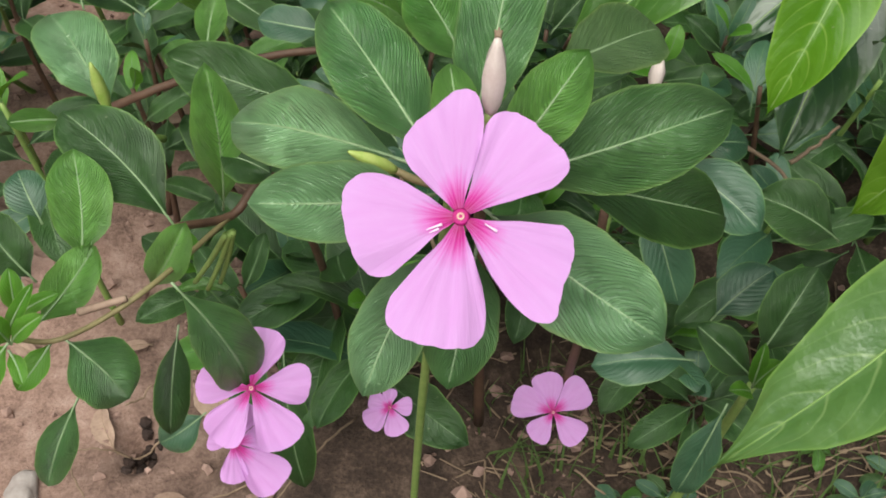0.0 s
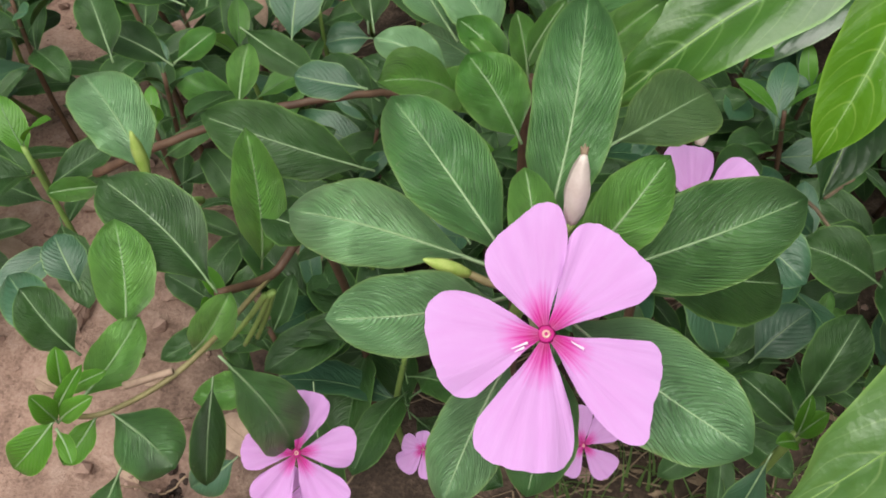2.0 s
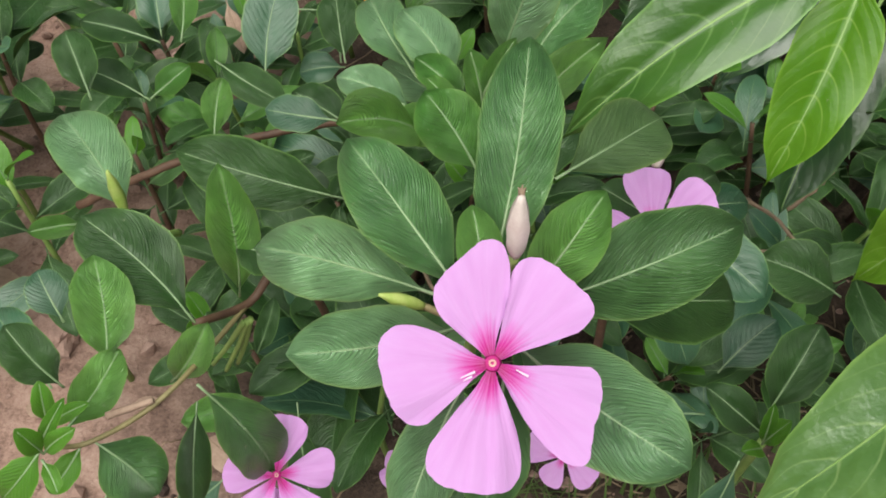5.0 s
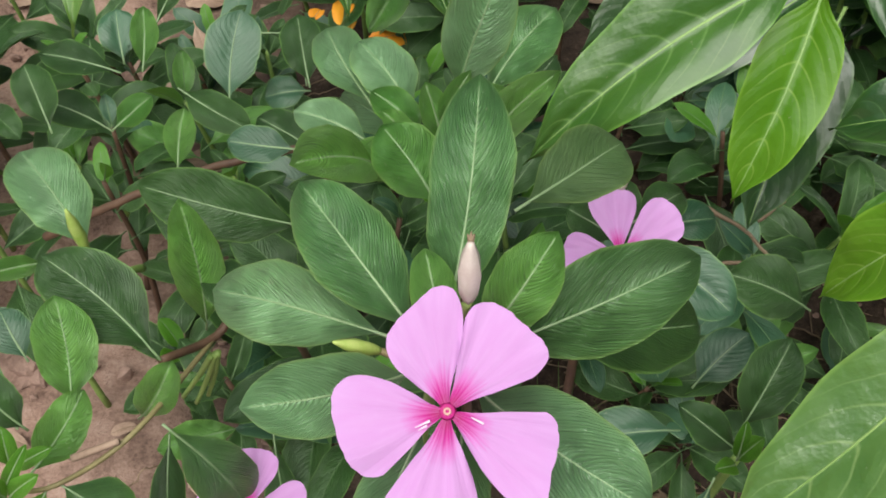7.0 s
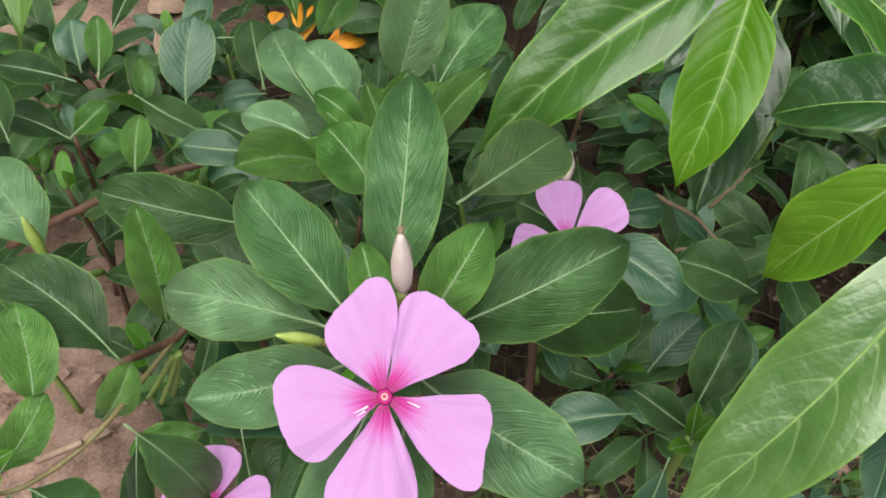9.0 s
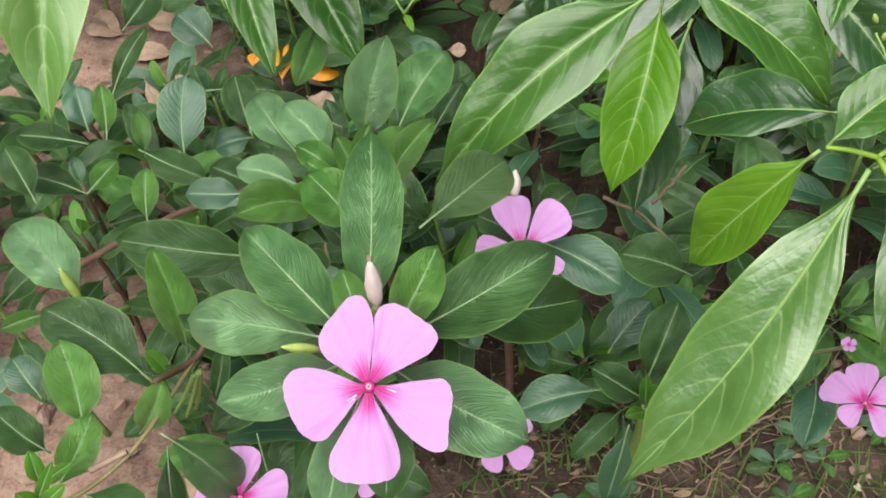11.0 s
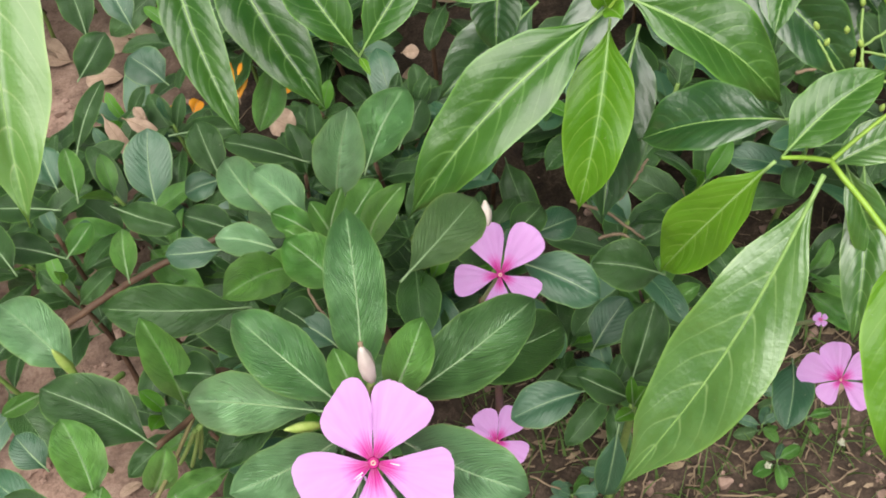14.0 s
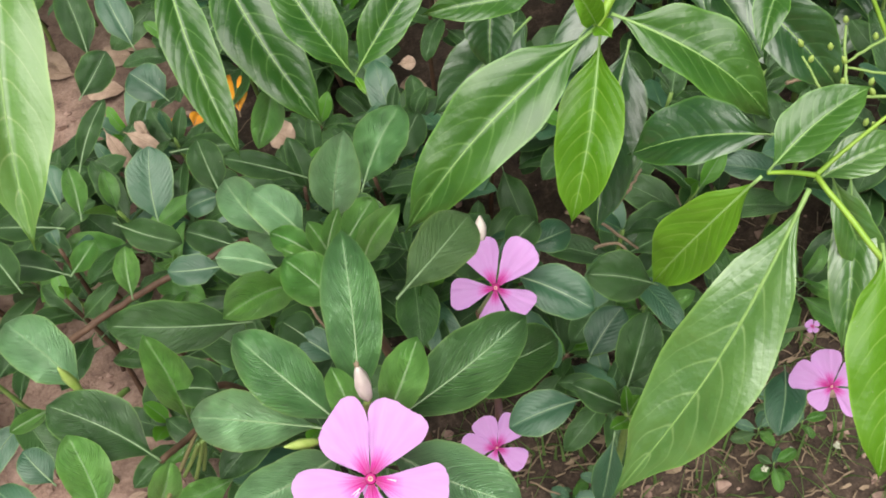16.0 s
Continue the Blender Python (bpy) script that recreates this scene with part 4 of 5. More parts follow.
flower(low, (0.2362, 0.1862, 0.1948), (-0.36, -0.31, 0.88), (0.31, 0.78, 0.55), [(11.0, 0.0169, 31.5, 0), (-55.8, 0.0162, 31.5, 0.04), (-126.9, 0.0161, 31.5, 0), (-223.3, 0.0125, 31.5, 0.04), (69.4, 0.0183, 31.5, 0.04)], (0.2362, 0.2162, 0.1348), "pink flower half behind a broad leaf", seed=3)
flower(side, (0.0891, 0.2695, 0.0485), (-0.11, -0.46, 0.88), (-0.01, 0.80, 0.60), [(10.2, 0.0205, 31, 0.04), (-52.2, 0.0221, 31, 0.04), (-136.2, 0.0196, 31, 0.04), (-217.9, 0.0172, 31, 0.04), (69.8, 0.0218, 31, 0.04)], (0.0891, 0.2895, 0.0185), "small pink flower low over the ground", seed=4)
flower(near, (-0.0309, 0.1889, 0.2183), (0.19, -0.47, 0.86), (-0.01, 0.80, 0.60), [(-16.7, 0.0201, 27.5, 0.04), (-87.1, 0.0193, 27.5, 0.04), (-149.0, 0.0225, 27.5, 0.04), (-215.2, 0.0201, 27.5, 0.04), (83.7, 0.0175, 27.5, 0)], (-0.0309, 0.2089, 0.1683), "pink flower below a leaf", seed=5)
flower(near, (-0.0390, 0.1787, 0.1982), (0.21, -0.42, 0.88), (-0.01, 0.80, 0.60), [(-23.3, 0.0141, 27.5, 0), (-79.8, 0.0168, 27.5, 0), (-134.6, 0.0218, 27.5, 0.04), (-177.4, 0.0133, 27.5, 0), (83.2, 0.0084, 27.5, 0)], (-0.0390, 0.1987, 0.1482), "pink flower under another flower", seed=6)
flower(side, (0.0080, 0.2428, 0.1041), (0.06, -0.47, 0.88), (-0.01, 0.80, 0.60), [(0.0, 0.008, 34, 0), (-90.0, 0.0101, 34, 0), (-162.6, 0.0134, 34, 0), (-233.1, 0.0133, 34, 0), (66.8, 0.0101, 34, 0)], (0.0080, 0.2728, 0.0641), "faded pink flower low in the foliage", seed=7)
bud(main, (0.0420, 0.1644, 0.3718), (0.0427, 0.1659, 0.3893), 0.0045, BUD_DRY, "withered_bud", "withered cream flower bud", (0.40, 0.62, 0.82, 0.95, 1.0, 1.0, 0.94, 0.82, 0.64, 0.44, 0.24), 0.13)
stem(main, [(0.0420, 0.1644, 0.3718), (0.0384, 0.1645, 0.3604), (0.0348, 0.1645, 0.3491)], 0.0011, 0.0014, STEM, "bud_stalk")
bud(main, (0.0231, 0.1649, 0.3545), (0.0141, 0.1630, 0.3622), 0.0031, BUD_LIME, "lime_bud", "lime green closed bud")
stem(main, [(0.0231, 0.1649, 0.3545), (0.0277, 0.1639, 0.3525), (0.0348, 0.1645, 0.3491)], 0.0008, 0.001, STEM_OLIVE, "bud_stalk")
bud(side, (0.1000, 0.2637, 0.2835), (0.1019, 0.2695, 0.2924), 0.0047, BUD_DRY, "withered_bud", "withered cream flower bud")
bud(near, (-0.0758, 0.2561, 0.2799), (-0.0767, 0.2578, 0.2986), 0.0040, BUD_LIME, "lime_bud", "lime green closed bud")
stem(near, [(-0.0758, 0.2561, 0.2799), (-0.0669, 0.2494, 0.2760), (-0.0634, 0.2618, 0.2604)], 0.001, 0.0014, STEM, "bud_stalk")
stem(near, [(-0.0432, 0.2394, 0.2363), (-0.0513, 0.2412, 0.2200), (-0.0615, 0.2431, 0.2017)], 0.0012, 0.0009, STEM, "seed_pod", "slender green seed pod")
stem(near, [(-0.0416, 0.2399, 0.2367), (-0.0481, 0.2405, 0.2194), (-0.0566, 0.2411, 0.2001)], 0.0012, 0.0009, STEM, "seed_pod", "slender green seed pod")
stem(near, [(-0.0408, 0.2402, 0.2369), (-0.0454, 0.2417, 0.2203), (-0.0519, 0.2432, 0.2017)], 0.0012, 0.0009, STEM, "seed_pod", "slender green seed pod")
stem(far, [(-0.1382, 0.3430, 0.1810), (-0.1068, 0.3369, 0.2032), (-0.0751, 0.3374, 0.2179), (-0.0425, 0.3353, 0.2309), (-0.0067, 0.3447, 0.2277), (0.0164, 0.3746, 0.1891)], 0.0021, 0.0014, STEM_RED, "branch", "reddish brown woody branch", 0.0004, 3)
stem(shrub, [(0.2629, 0.2355, 0.3304), (0.2466, 0.2400, 0.3323), (0.2350, 0.2448, 0.3347), (0.2329, 0.2510, 0.3387), (0.2312, 0.2580, 0.3433)], 0.0007, 0.0005, STEM, "flower_stalk", "thin green flower stalk", 0.0002, 0)
stem(shrub, [(0.2429, 0.2419, 0.3333), (0.2463, 0.2534, 0.3413), (0.2503, 0.2624, 0.3476)], 0.0007, 0.0005, STEM, "flower_stalk", "thin green flower stalk", 0.0002, 1)
stem(shrub, [(0.2707, 0.2553, 0.3443), (0.2540, 0.2530, 0.3415), (0.2466, 0.2515, 0.3400)], 0.0007, 0.0005, STEM, "flower_stalk", "thin green flower stalk", 0.0002, 2)
stem(shrub, [(0.2655, 0.2421, 0.3350), (0.2574, 0.2445, 0.3361), (0.2460, 0.2498, 0.3388)], 0.0007, 0.0005, STEM, "flower_stalk", "thin green flower stalk", 0.0002, 3)
bud(shrub, (0.2323, 0.2610, 0.3453), (0.2305, 0.2615, 0.3492), 0.0021, BUD_LIME, "flower_bud")
bud(shrub, (0.2420, 0.2570, 0.3433), (0.2413, 0.2571, 0.3470), 0.0021, BUD_LIME, "flower_bud")
bud(shrub, (0.2331, 0.2556, 0.3418), (0.2337, 0.2554, 0.3453), 0.0021, BUD_LIME, "flower_bud")
bud(shrub, (0.2459, 0.2513, 0.3398), (0.2440, 0.2519, 0.3437), 0.0021, BUD_LIME, "flower_bud")
bud(shrub, (0.2506, 0.2632, 0.3482), (0.2498, 0.2634, 0.3518), 0.0021, BUD_LIME, "flower_bud")
bud(shrub, (0.2521, 0.2425, 0.3343), (0.2525, 0.2424, 0.3379), 0.0021, BUD_LIME, "flower_bud")
bud(shrub, (0.2523, 0.2391, 0.3320), (0.2503, 0.2397, 0.3359), 0.0021, BUD_LIME, "flower_bud")
bud(shrub, (0.2424, 0.2454, 0.3356), (0.2417, 0.2456, 0.3393), 0.0021, BUD_LIME, "flower_bud")
bud(shrub, (0.2454, 0.2312, 0.3262), (0.2458, 0.2312, 0.3299), 0.0021, BUD_LIME, "flower_bud")
bud(shrub, (0.2490, 0.2290, 0.3250), (0.2471, 0.2297, 0.3290), 0.0021, BUD_LIME, "flower_bud")
bud(shrub, (0.2593, 0.2551, 0.3433), (0.2585, 0.2552, 0.3470), 0.0021, BUD_LIME, "flower_bud")
bud(shrub, (0.2410, 0.2499, 0.3385), (0.2415, 0.2497, 0.3420), 0.0021, BUD_LIME, "flower_bud")
blade(far, "leaf", (-0.0119, 0.5724, 0.0824), (-0.0076, 0.6154, 0.0874), 0.0185, (0.1, -0.7, 0.7), ORANGE, rib=DRY, arch=0.10, fold=0.3, label="withered bright orange leaf", seed=110)
blade(far, "leaf", (-0.0636, 0.5802, 0.0837), (-0.0592, 0.5914, 0.0795), 0.0085, (0.0, -0.6, 0.8), ORANGE, rib=DRY, arch=0.10, fold=0.3, label="withered bright orange leaf", seed=111)
blade(far, "leaf", (-0.0486, 0.5761, 0.0821), (-0.0422, 0.5909, 0.0804), 0.0110, (0.2, -0.6, 0.8), ORANGE, rib=DRY, arch=0.10, fold=0.3, label="withered bright orange leaf", seed=112)
blade(far, "leaf", (-0.0316, 0.5840, 0.0927), (-0.0262, 0.6001, 0.0922), 0.0105, (-0.2, -0.6, 0.8), ORANGE, rib=DRY, arch=0.10, fold=0.3, label="withered bright orange leaf", seed=113)
blade(far, "leaf", (-0.0015, 0.5893, 0.0703), (0.0338, 0.6080, 0.0605), 0.0190, (0.0, -0.55, 0.83), ORANGE, rib=DRY, arch=0.10, fold=0.3, label="withered bright orange leaf", seed=114)
blade(near, "leaf", (-0.0934, 0.1798, 0.2601), (-0.0790, 0.1783, 0.2776), 0.0060, (-0.61, -0.66, 0.44), YOUNG, seed=115)
blade(near, "leaf", (-0.0934, 0.1798, 0.2601), (-0.0946, 0.1782, 0.2776), 0.0071, (0.80, -0.60, 0.00), YOUNG, seed=116)
blade(near, "leaf", (-0.0942, 0.1784, 0.2591), (-0.0878, 0.1681, 0.2575), 0.0049, (0.13, -0.07, 0.99), YOUNG, seed=117)
blade(near, "leaf", (-0.0950, 0.1811, 0.2611), (-0.0822, 0.1845, 0.2823), 0.0047, (-0.27, -0.91, 0.31), YOUNG, seed=118)
# pale slivers that model the glints near the throat
stem(main, [(0.0298, 0.1409, 0.3652), (0.0313, 0.1413, 0.3656), (0.0329, 0.1418, 0.3659)], 0.0001, 0.0003, GLINT, "glint", "small white glint modelled on the petal")
stem(main, [(0.0306, 0.1405, 0.3649), (0.0314, 0.1408, 0.3652), (0.0323, 0.1411, 0.3654)], 0.0001, 0.0003, GLINT, "glint", "small white glint modelled on the petal")
stem(main, [(0.0407, 0.1419, 0.3660), (0.0418, 0.1414, 0.3655), (0.0430, 0.1408, 0.3651)], 0.0001, 0.0003, GLINT, "glint", "small white glint modelled on the petal")
stem(main, [(0.0427, 0.1659, 0.3893), (0.0424, 0.1665, 0.3897), (0.0421, 0.1670, 0.3901)], 0.0007, 0.0001, DRY, "bud_tip", "frayed brown bud tip")
stem(main, [(0.0427, 0.1659, 0.3893), (0.0428, 0.1666, 0.3898), (0.0429, 0.1673, 0.3904)], 0.0007, 0.0001, DRY, "bud_tip", "frayed brown bud tip")
stem(main, [(0.0427, 0.1659, 0.3893), (0.0431, 0.1664, 0.3897), (0.0435, 0.1669, 0.3900)], 0.0007, 0.0001, DRY, "bud_tip", "frayed brown bud tip")

# ---- dry twigs in the shrub's shade ----
twig = thing("twig", (0.1569, 0.3208, 0.1991), "thin bare dry twig among the stems", "twig", "dry twigs")
stem(twig, [(0.1569, 0.3208, 0.1991), (0.1720, 0.3110, 0.1936), (0.1877, 0.2946, 0.1837)], 0.0011, 0.0007, DRY, "shoot", "", 0.0006, 50)
twig = thing("twig", (0.1861, 0.3255, 0.1802), "thin bare dry twig among the stems", "twig", "dry twigs")
stem(twig, [(0.1861, 0.3255, 0.1802), (0.1963, 0.3305, 0.1843), (0.2075, 0.3380, 0.1901)], 0.0011, 0.0007, DRY, "shoot", "", 0.0006, 51)
twig = thing("twig", (0.1733, 0.3220, 0.1528), "thin bare dry twig among the stems", "twig", "dry twigs")
stem(twig, [(0.1733, 0.3220, 0.1528), (0.1864, 0.3208, 0.1529), (0.1947, 0.3072, 0.1443)], 0.0011, 0.0007, DRY, "shoot", "", 0.0006, 52)
twig = thing("twig", (0.2877, 0.3554, 0.2317), "thin bare dry twig among the stems", "twig", "dry twigs")
stem(twig, [(0.2877, 0.3554, 0.2317), (0.2951, 0.3662, 0.2395), (0.3063, 0.3784, 0.2485)], 0.0011, 0.0007, DRY, "shoot", "", 0.0006, 53)
twig = thing("twig", (0.2969, 0.3520, 0.2059), "thin bare dry twig among the stems", "twig", "dry twigs")
stem(twig, [(0.2969, 0.3520, 0.2059), (0.3065, 0.3513, 0.2061), (0.3121, 0.3523, 0.2072)], 0.0011, 0.0007, DRY, "shoot", "", 0.0006, 54)
twig = thing("twig", (0.0285, 0.3097, 0.1342), "thin bare dry twig among the stems", "twig", "dry twigs")
stem(twig, [(0.0285, 0.3097, 0.1342), (0.0120, 0.3371, 0.1514), (0.0118, 0.3539, 0.1627)], 0.0011, 0.0007, DRY, "shoot", "", 0.0006, 55)
blade(far, "leaf", (-0.1072, 0.5750, 0.1099), (-0.0963, 0.5458, 0.0910), 0.0107, (0.15, -0.50, 0.85), STRAW, rib=DRY, wave=0.08, label="dry tan withered leaf", seed=119)
blade(far, "leaf", (-0.0942, 0.5689, 0.1067), (-0.0721, 0.5515, 0.0966), 0.0108, (0.05, -0.45, 0.89), STRAW, rib=DRY, wave=0.08, label="dry tan withered leaf", seed=120)
blade(far, "leaf", (-0.0777, 0.5618, 0.1031), (-0.0832, 0.5724, 0.1099), 0.0074, (0.12, -0.49, 0.86), STRAW, rib=DRY, wave=0.08, label="dry tan withered leaf", seed=121)
blade(far, "leaf", (0.1130, 0.5644, 0.0943), (0.1264, 0.5618, 0.0935), 0.0104, (-0.05, -0.53, 0.85), STRAW, rib=DRY, wave=0.08, label="dry tan withered leaf", seed=122)
blade(far, "leaf", (0.0057, 0.5420, 0.0957), (0.0222, 0.5281, 0.0875), 0.0209, (0.02, -0.49, 0.87), STRAW, rib=DRY, wave=0.08, label="dry tan withered leaf", seed=123)
blade(far, "leaf", (-0.0289, 0.5931, 0.1277), (-0.0137, 0.5928, 0.1286), 0.0111, (-0.06, -0.56, 0.82), STRAW, rib=DRY, wave=0.08, label="dry tan withered leaf", seed=124)
flower(low, (0.2545, 0.2285, 0.1681), (-0.37, -0.36, 0.86), (0.31, 0.78, 0.55), [(24.4, 0.0036, 34, 0), (-55.0, 0.0036, 34, 0), (-138.4, 0.0036, 34, 0), (-211.0, 0.0034, 34, 0), (76.0, 0.0037, 34, 0)], (0.2545, 0.2585, 0.1081), "small pink flower deep in shade", seed=4)
stem(near, [(-0.0781, 0.1935, 0.2565), (-0.0707, 0.1952, 0.2578), (-0.0634, 0.1970, 0.2591)], 0.0013, 0.0011, STRAW, "broken_twig", "pale broken end of a dry twig")

# ---- small white flower heads on the ground ----
white_head(0.266, 0.220, 0)
white_head(0.245, 0.214, 1)
white_head(0.294, 0.213, 2)
white_head(0.318, 0.200, 3)

# ---- ground ----
def ground_height(x, y):
    pit = math.exp(-((x + 0.143) ** 2 + ((y - 0.279) * 0.8) ** 2) / 0.00012)
    h = 0.014 * noise.noise((x * 6, y * 6, 0.3)) + 0.006 * noise.noise((x * 24, y * 24, 1.7)) + 0.003 * noise.noise((x * 70, y * 70, 4.1)) - 0.012
    return h - 0.03 * pit


bm = bmesh.new()
half = 130
axis = [math.copysign(abs(k / half) ** 1.2 * 0.9 + (abs(k / half) ** 18) * 80, k) for k in range(-half, half + 1)]
rows = [[bm.verts.new((x, y + 0.4, ground_height(x, y + 0.4) if max(abs(x), abs(y)) < 3 else -0.012)) for x in axis] for y in axis]
for r, q in zip(rows, rows[1:]):
    for j in range(len(axis) - 1):
        bm.faces.new((r[j], r[j + 1], q[j + 1], q[j]))
smooth(bm)
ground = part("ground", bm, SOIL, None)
tagged(ground, "bare brown soil with crumbs and leaf litter", "ground", kind="structure")

# ---- crumbs of soil ----
rnd = random.Random(11)
bm = bmesh.new()
for k in range(900):
    left = k % 2
    x, y = (rnd.uniform(-0.36, -0.06), rnd.uniform(0.16, 0.75)) if left else (rnd.uniform(0.02, 0.42), rnd.uniform(0.12, 0.5))
    r = 0.0012 + 0.0055 * rnd.random() ** 3
    m = pose(x, y, ground_height(x, y) + r * 0.3, rnd.uniform(0, 360), rnd.uniform(0, 360), 0) @ Matrix.Diagonal((r, r * rnd.uniform(0.6, 1), r * rnd.uniform(0.5, 0.9), 1))
    made = bmesh.ops.create_icosphere(bm, subdivisions=1, radius=1, matrix=m)
    for v in made["verts"]:
        v.co += Vector([rnd.uniform(-0.25, 0.25) * r for _ in range(3)])
tagged(part("soil_crumbs", bm, CLOD, None), "crumbs and small clods of dry brown soil", "soil", kind="stuff")


# dark crumbs added to make the burrow look as deep in shade as a hole
bm = bmesh.new()
for k in range(26):
    x, y = -0.143 + rnd.gauss(0, 0.005), 0.279 + rnd.gauss(0, 0.008)
    r = rnd.uniform(0.002, 0.0045)
    bmesh.ops.create_icosphere(bm, subdivisions=1, radius=r, matrix=Matrix.Translation((x, y, ground_height(x, y) + 0.001)))
tagged(part("pit_shade_crumbs", bm, PIT_SHADE, None), "dark crumbs added as the shade inside a small burrow in the soil", "soil", kind="stuff")


# ---- periwinkle undergrowth ----
def undergrowth(x, y, top, leaves, size, seed, tones):
    """A low leafy shoot: a stem with pairs of leaves round it, the upper ones steeper."""
    rnd = random.Random(seed)
    foot = (x, y, ground_height(x, y) - 0.002)
    lean = Vector((rnd.uniform(-0.02, 0.02), rnd.uniform(-0.03, 0.01), 0))
    head = Vector((x, y, top)) + lean
    th = thing("periwinkle_plant", foot, "leafy low periwinkle shoot in the shade of the bush", "plant", "periwinkle plants")
    stem(th, [foot, Vector(foot).lerp(head, 0.5) + Vector((rnd.uniform(-0.006, 0.006), rnd.uniform(-0.006, 0.006), 0)), head], 0.0022, 0.0013, rnd.choice((STEM, STEM_RED)))
    turn, fresh_tip = rnd.uniform(0, 360), rnd.random() < 0.35
    for k in range(leaves):
        f = k / max(1, leaves - 1)
        turn += 137.5 + rnd.uniform(-18, 18)
        rise = 52 - 62 * f + rnd.uniform(-14, 14)
        length = size * (0.55 + 0.55 * min(1, f * 2.2)) * rnd.uniform(0.85, 1.12)
        d = Vector((math.cos(radians(turn)) * math.cos(radians(rise)), math.sin(radians(turn)) * math.cos(radians(rise)), math.sin(radians(rise))))
        at = head - Vector((0, 0, 1)) * (f * 0.45 * top)
        n = Vector((rnd.uniform(-0.6, 0.6), -0.1 + rnd.uniform(-0.6, 0.5), 1))
        blade(th, "leaf", at, at + d * length, length * rnd.uniform(0.33, 0.47), n, YOUNG if k < 2 and fresh_tip else rnd.choice(tones), arch=rnd.uniform(0.02, 0.12), fold=rnd.uniform(0, 0.25), wave=0.03, nu=11, nv=4, rib=RIB_SHADED, rib_size=0.0009, seed=seed * 31 + k)


def bare(x, y):
    return (abs(x + 0.012) < 0.045 and 0.49 < y < 0.64) or (x < -0.07 and y < 0.36) or (0.075 < x and y < 0.30) or (x + 0.15) ** 2 + (y - 0.69) ** 2 < 0.0085 or (x + 0.27) ** 2 + (y - 0.70) ** 2 < 0.008 or (x + 0.21) ** 2 + (y - 0.585) ** 2 < 0.0012 or (x + 0.21) ** 2 + (y - 0.44) ** 2 < 0.003 or (x + 0.225) ** 2 + (y - 0.40) ** 2 < 0.0022 or (x - 0.072) ** 2 + (y - 0.290) ** 2 < 0.0034


rnd = random.Random(5)
taken = []
# leaf colours that already carry the shade under the plants
SHADE = (LEAF_SHADED, LEAF_SHADED, BLUISH_SHADED, LEAF_SHADED, LEAF_SHADED)
tries = 0
while len(taken) < 262 and tries < 4000:
    tries += 1
    y = 0.27 + 0.75 * rnd.random() ** 1.5
    x = 0.08 + rnd.uniform(-0.5, 0.5) * (0.65 + 0.55 * y)
    near_by = (0.029 if x > -0.02 else 0.035) + 0.03 * max(0, y - 0.45)
    if bare(x, y) or any((x - a) ** 2 + (y - b) ** 2 < near_by ** 2 for a, b in taken):
        continue
    if (0.12 < x < 0.50 and 0.30 < y < 0.85 and rnd.random() < 0.92) or (x - 0.07) ** 2 + (y - 0.25) ** 2 < 0.0028:
        continue
    taken.append((x, y))
    tall = rnd.uniform(0.06, 0.17) * (0.8 if y > 0.5 else 1)
    if y < 0.34 and x > 0:
        tall *= 0.5
    undergrowth(x, y, tall, rnd.randint(8, 12), rnd.uniform(0.036, 0.058), 100 + len(taken), SHADE if rnd.random() < 0.92 else (FRESH, LEAF_SHADED))

# ---- low broad leaves in the shrub's shade ----
rnd = random.Random(9)
for k in range(60):
    x, y, z = rnd.uniform(0.30, 0.70), rnd.uniform(0.45, 0.95), rnd.uniform(0.10, 0.20)
    if x < 0.2 and y < 0.45:
        continue
    a = rnd.uniform(0, 6.28)
    length = rnd.uniform(0.09, 0.14)
    base = Vector((x, y, z))
    tip = base + Vector((math.cos(a) * length, math.sin(a) * length * 0.8 - 0.02, -0.35 * length))
    stem(shrub, [(x + 0.02, y + 0.02, ground_height(x, y)), (x + 0.015, y + 0.02, z * 0.6), base], 0.0026, 0.0014, STEM, "branch")
    blade(shrub, "leaf", base, tip, length * 0.34, (rnd.uniform(-0.3, 0.3), -0.3, 1), BROAD_SHADED, outline=broad_width, rib=RIB_LIME, rib_size=0.002, lobes=0.04, nu=24, nv=8, stalk=0.04, seed=900 + k)

# ---- the shrub's upper crown: out of view, added to shade the ground below ----
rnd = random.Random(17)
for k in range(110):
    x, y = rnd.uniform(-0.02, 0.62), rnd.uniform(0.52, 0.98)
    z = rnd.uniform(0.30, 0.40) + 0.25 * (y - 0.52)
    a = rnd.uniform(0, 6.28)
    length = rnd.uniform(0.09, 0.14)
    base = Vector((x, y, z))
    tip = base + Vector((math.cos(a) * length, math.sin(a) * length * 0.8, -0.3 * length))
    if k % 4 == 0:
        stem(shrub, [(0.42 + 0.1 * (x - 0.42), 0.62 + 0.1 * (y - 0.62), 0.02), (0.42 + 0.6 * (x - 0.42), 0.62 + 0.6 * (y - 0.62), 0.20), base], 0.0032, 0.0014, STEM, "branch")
    blade(shrub, "leaf", base, tip, length * 0.36, (rnd.uniform(-0.4, 0.4), rnd.uniform(-0.5, 0.3), 1), rnd.choice((BROAD, BROAD_SHADED)), outline=broad_width, rib=RIB_LIME, rib_size=0.002, fold=0.3, lobes=0.03, nu=16, nv=6, stalk=0.04, seed=1100 + k)

# ---- litter ----
rnd = random.Random(21)


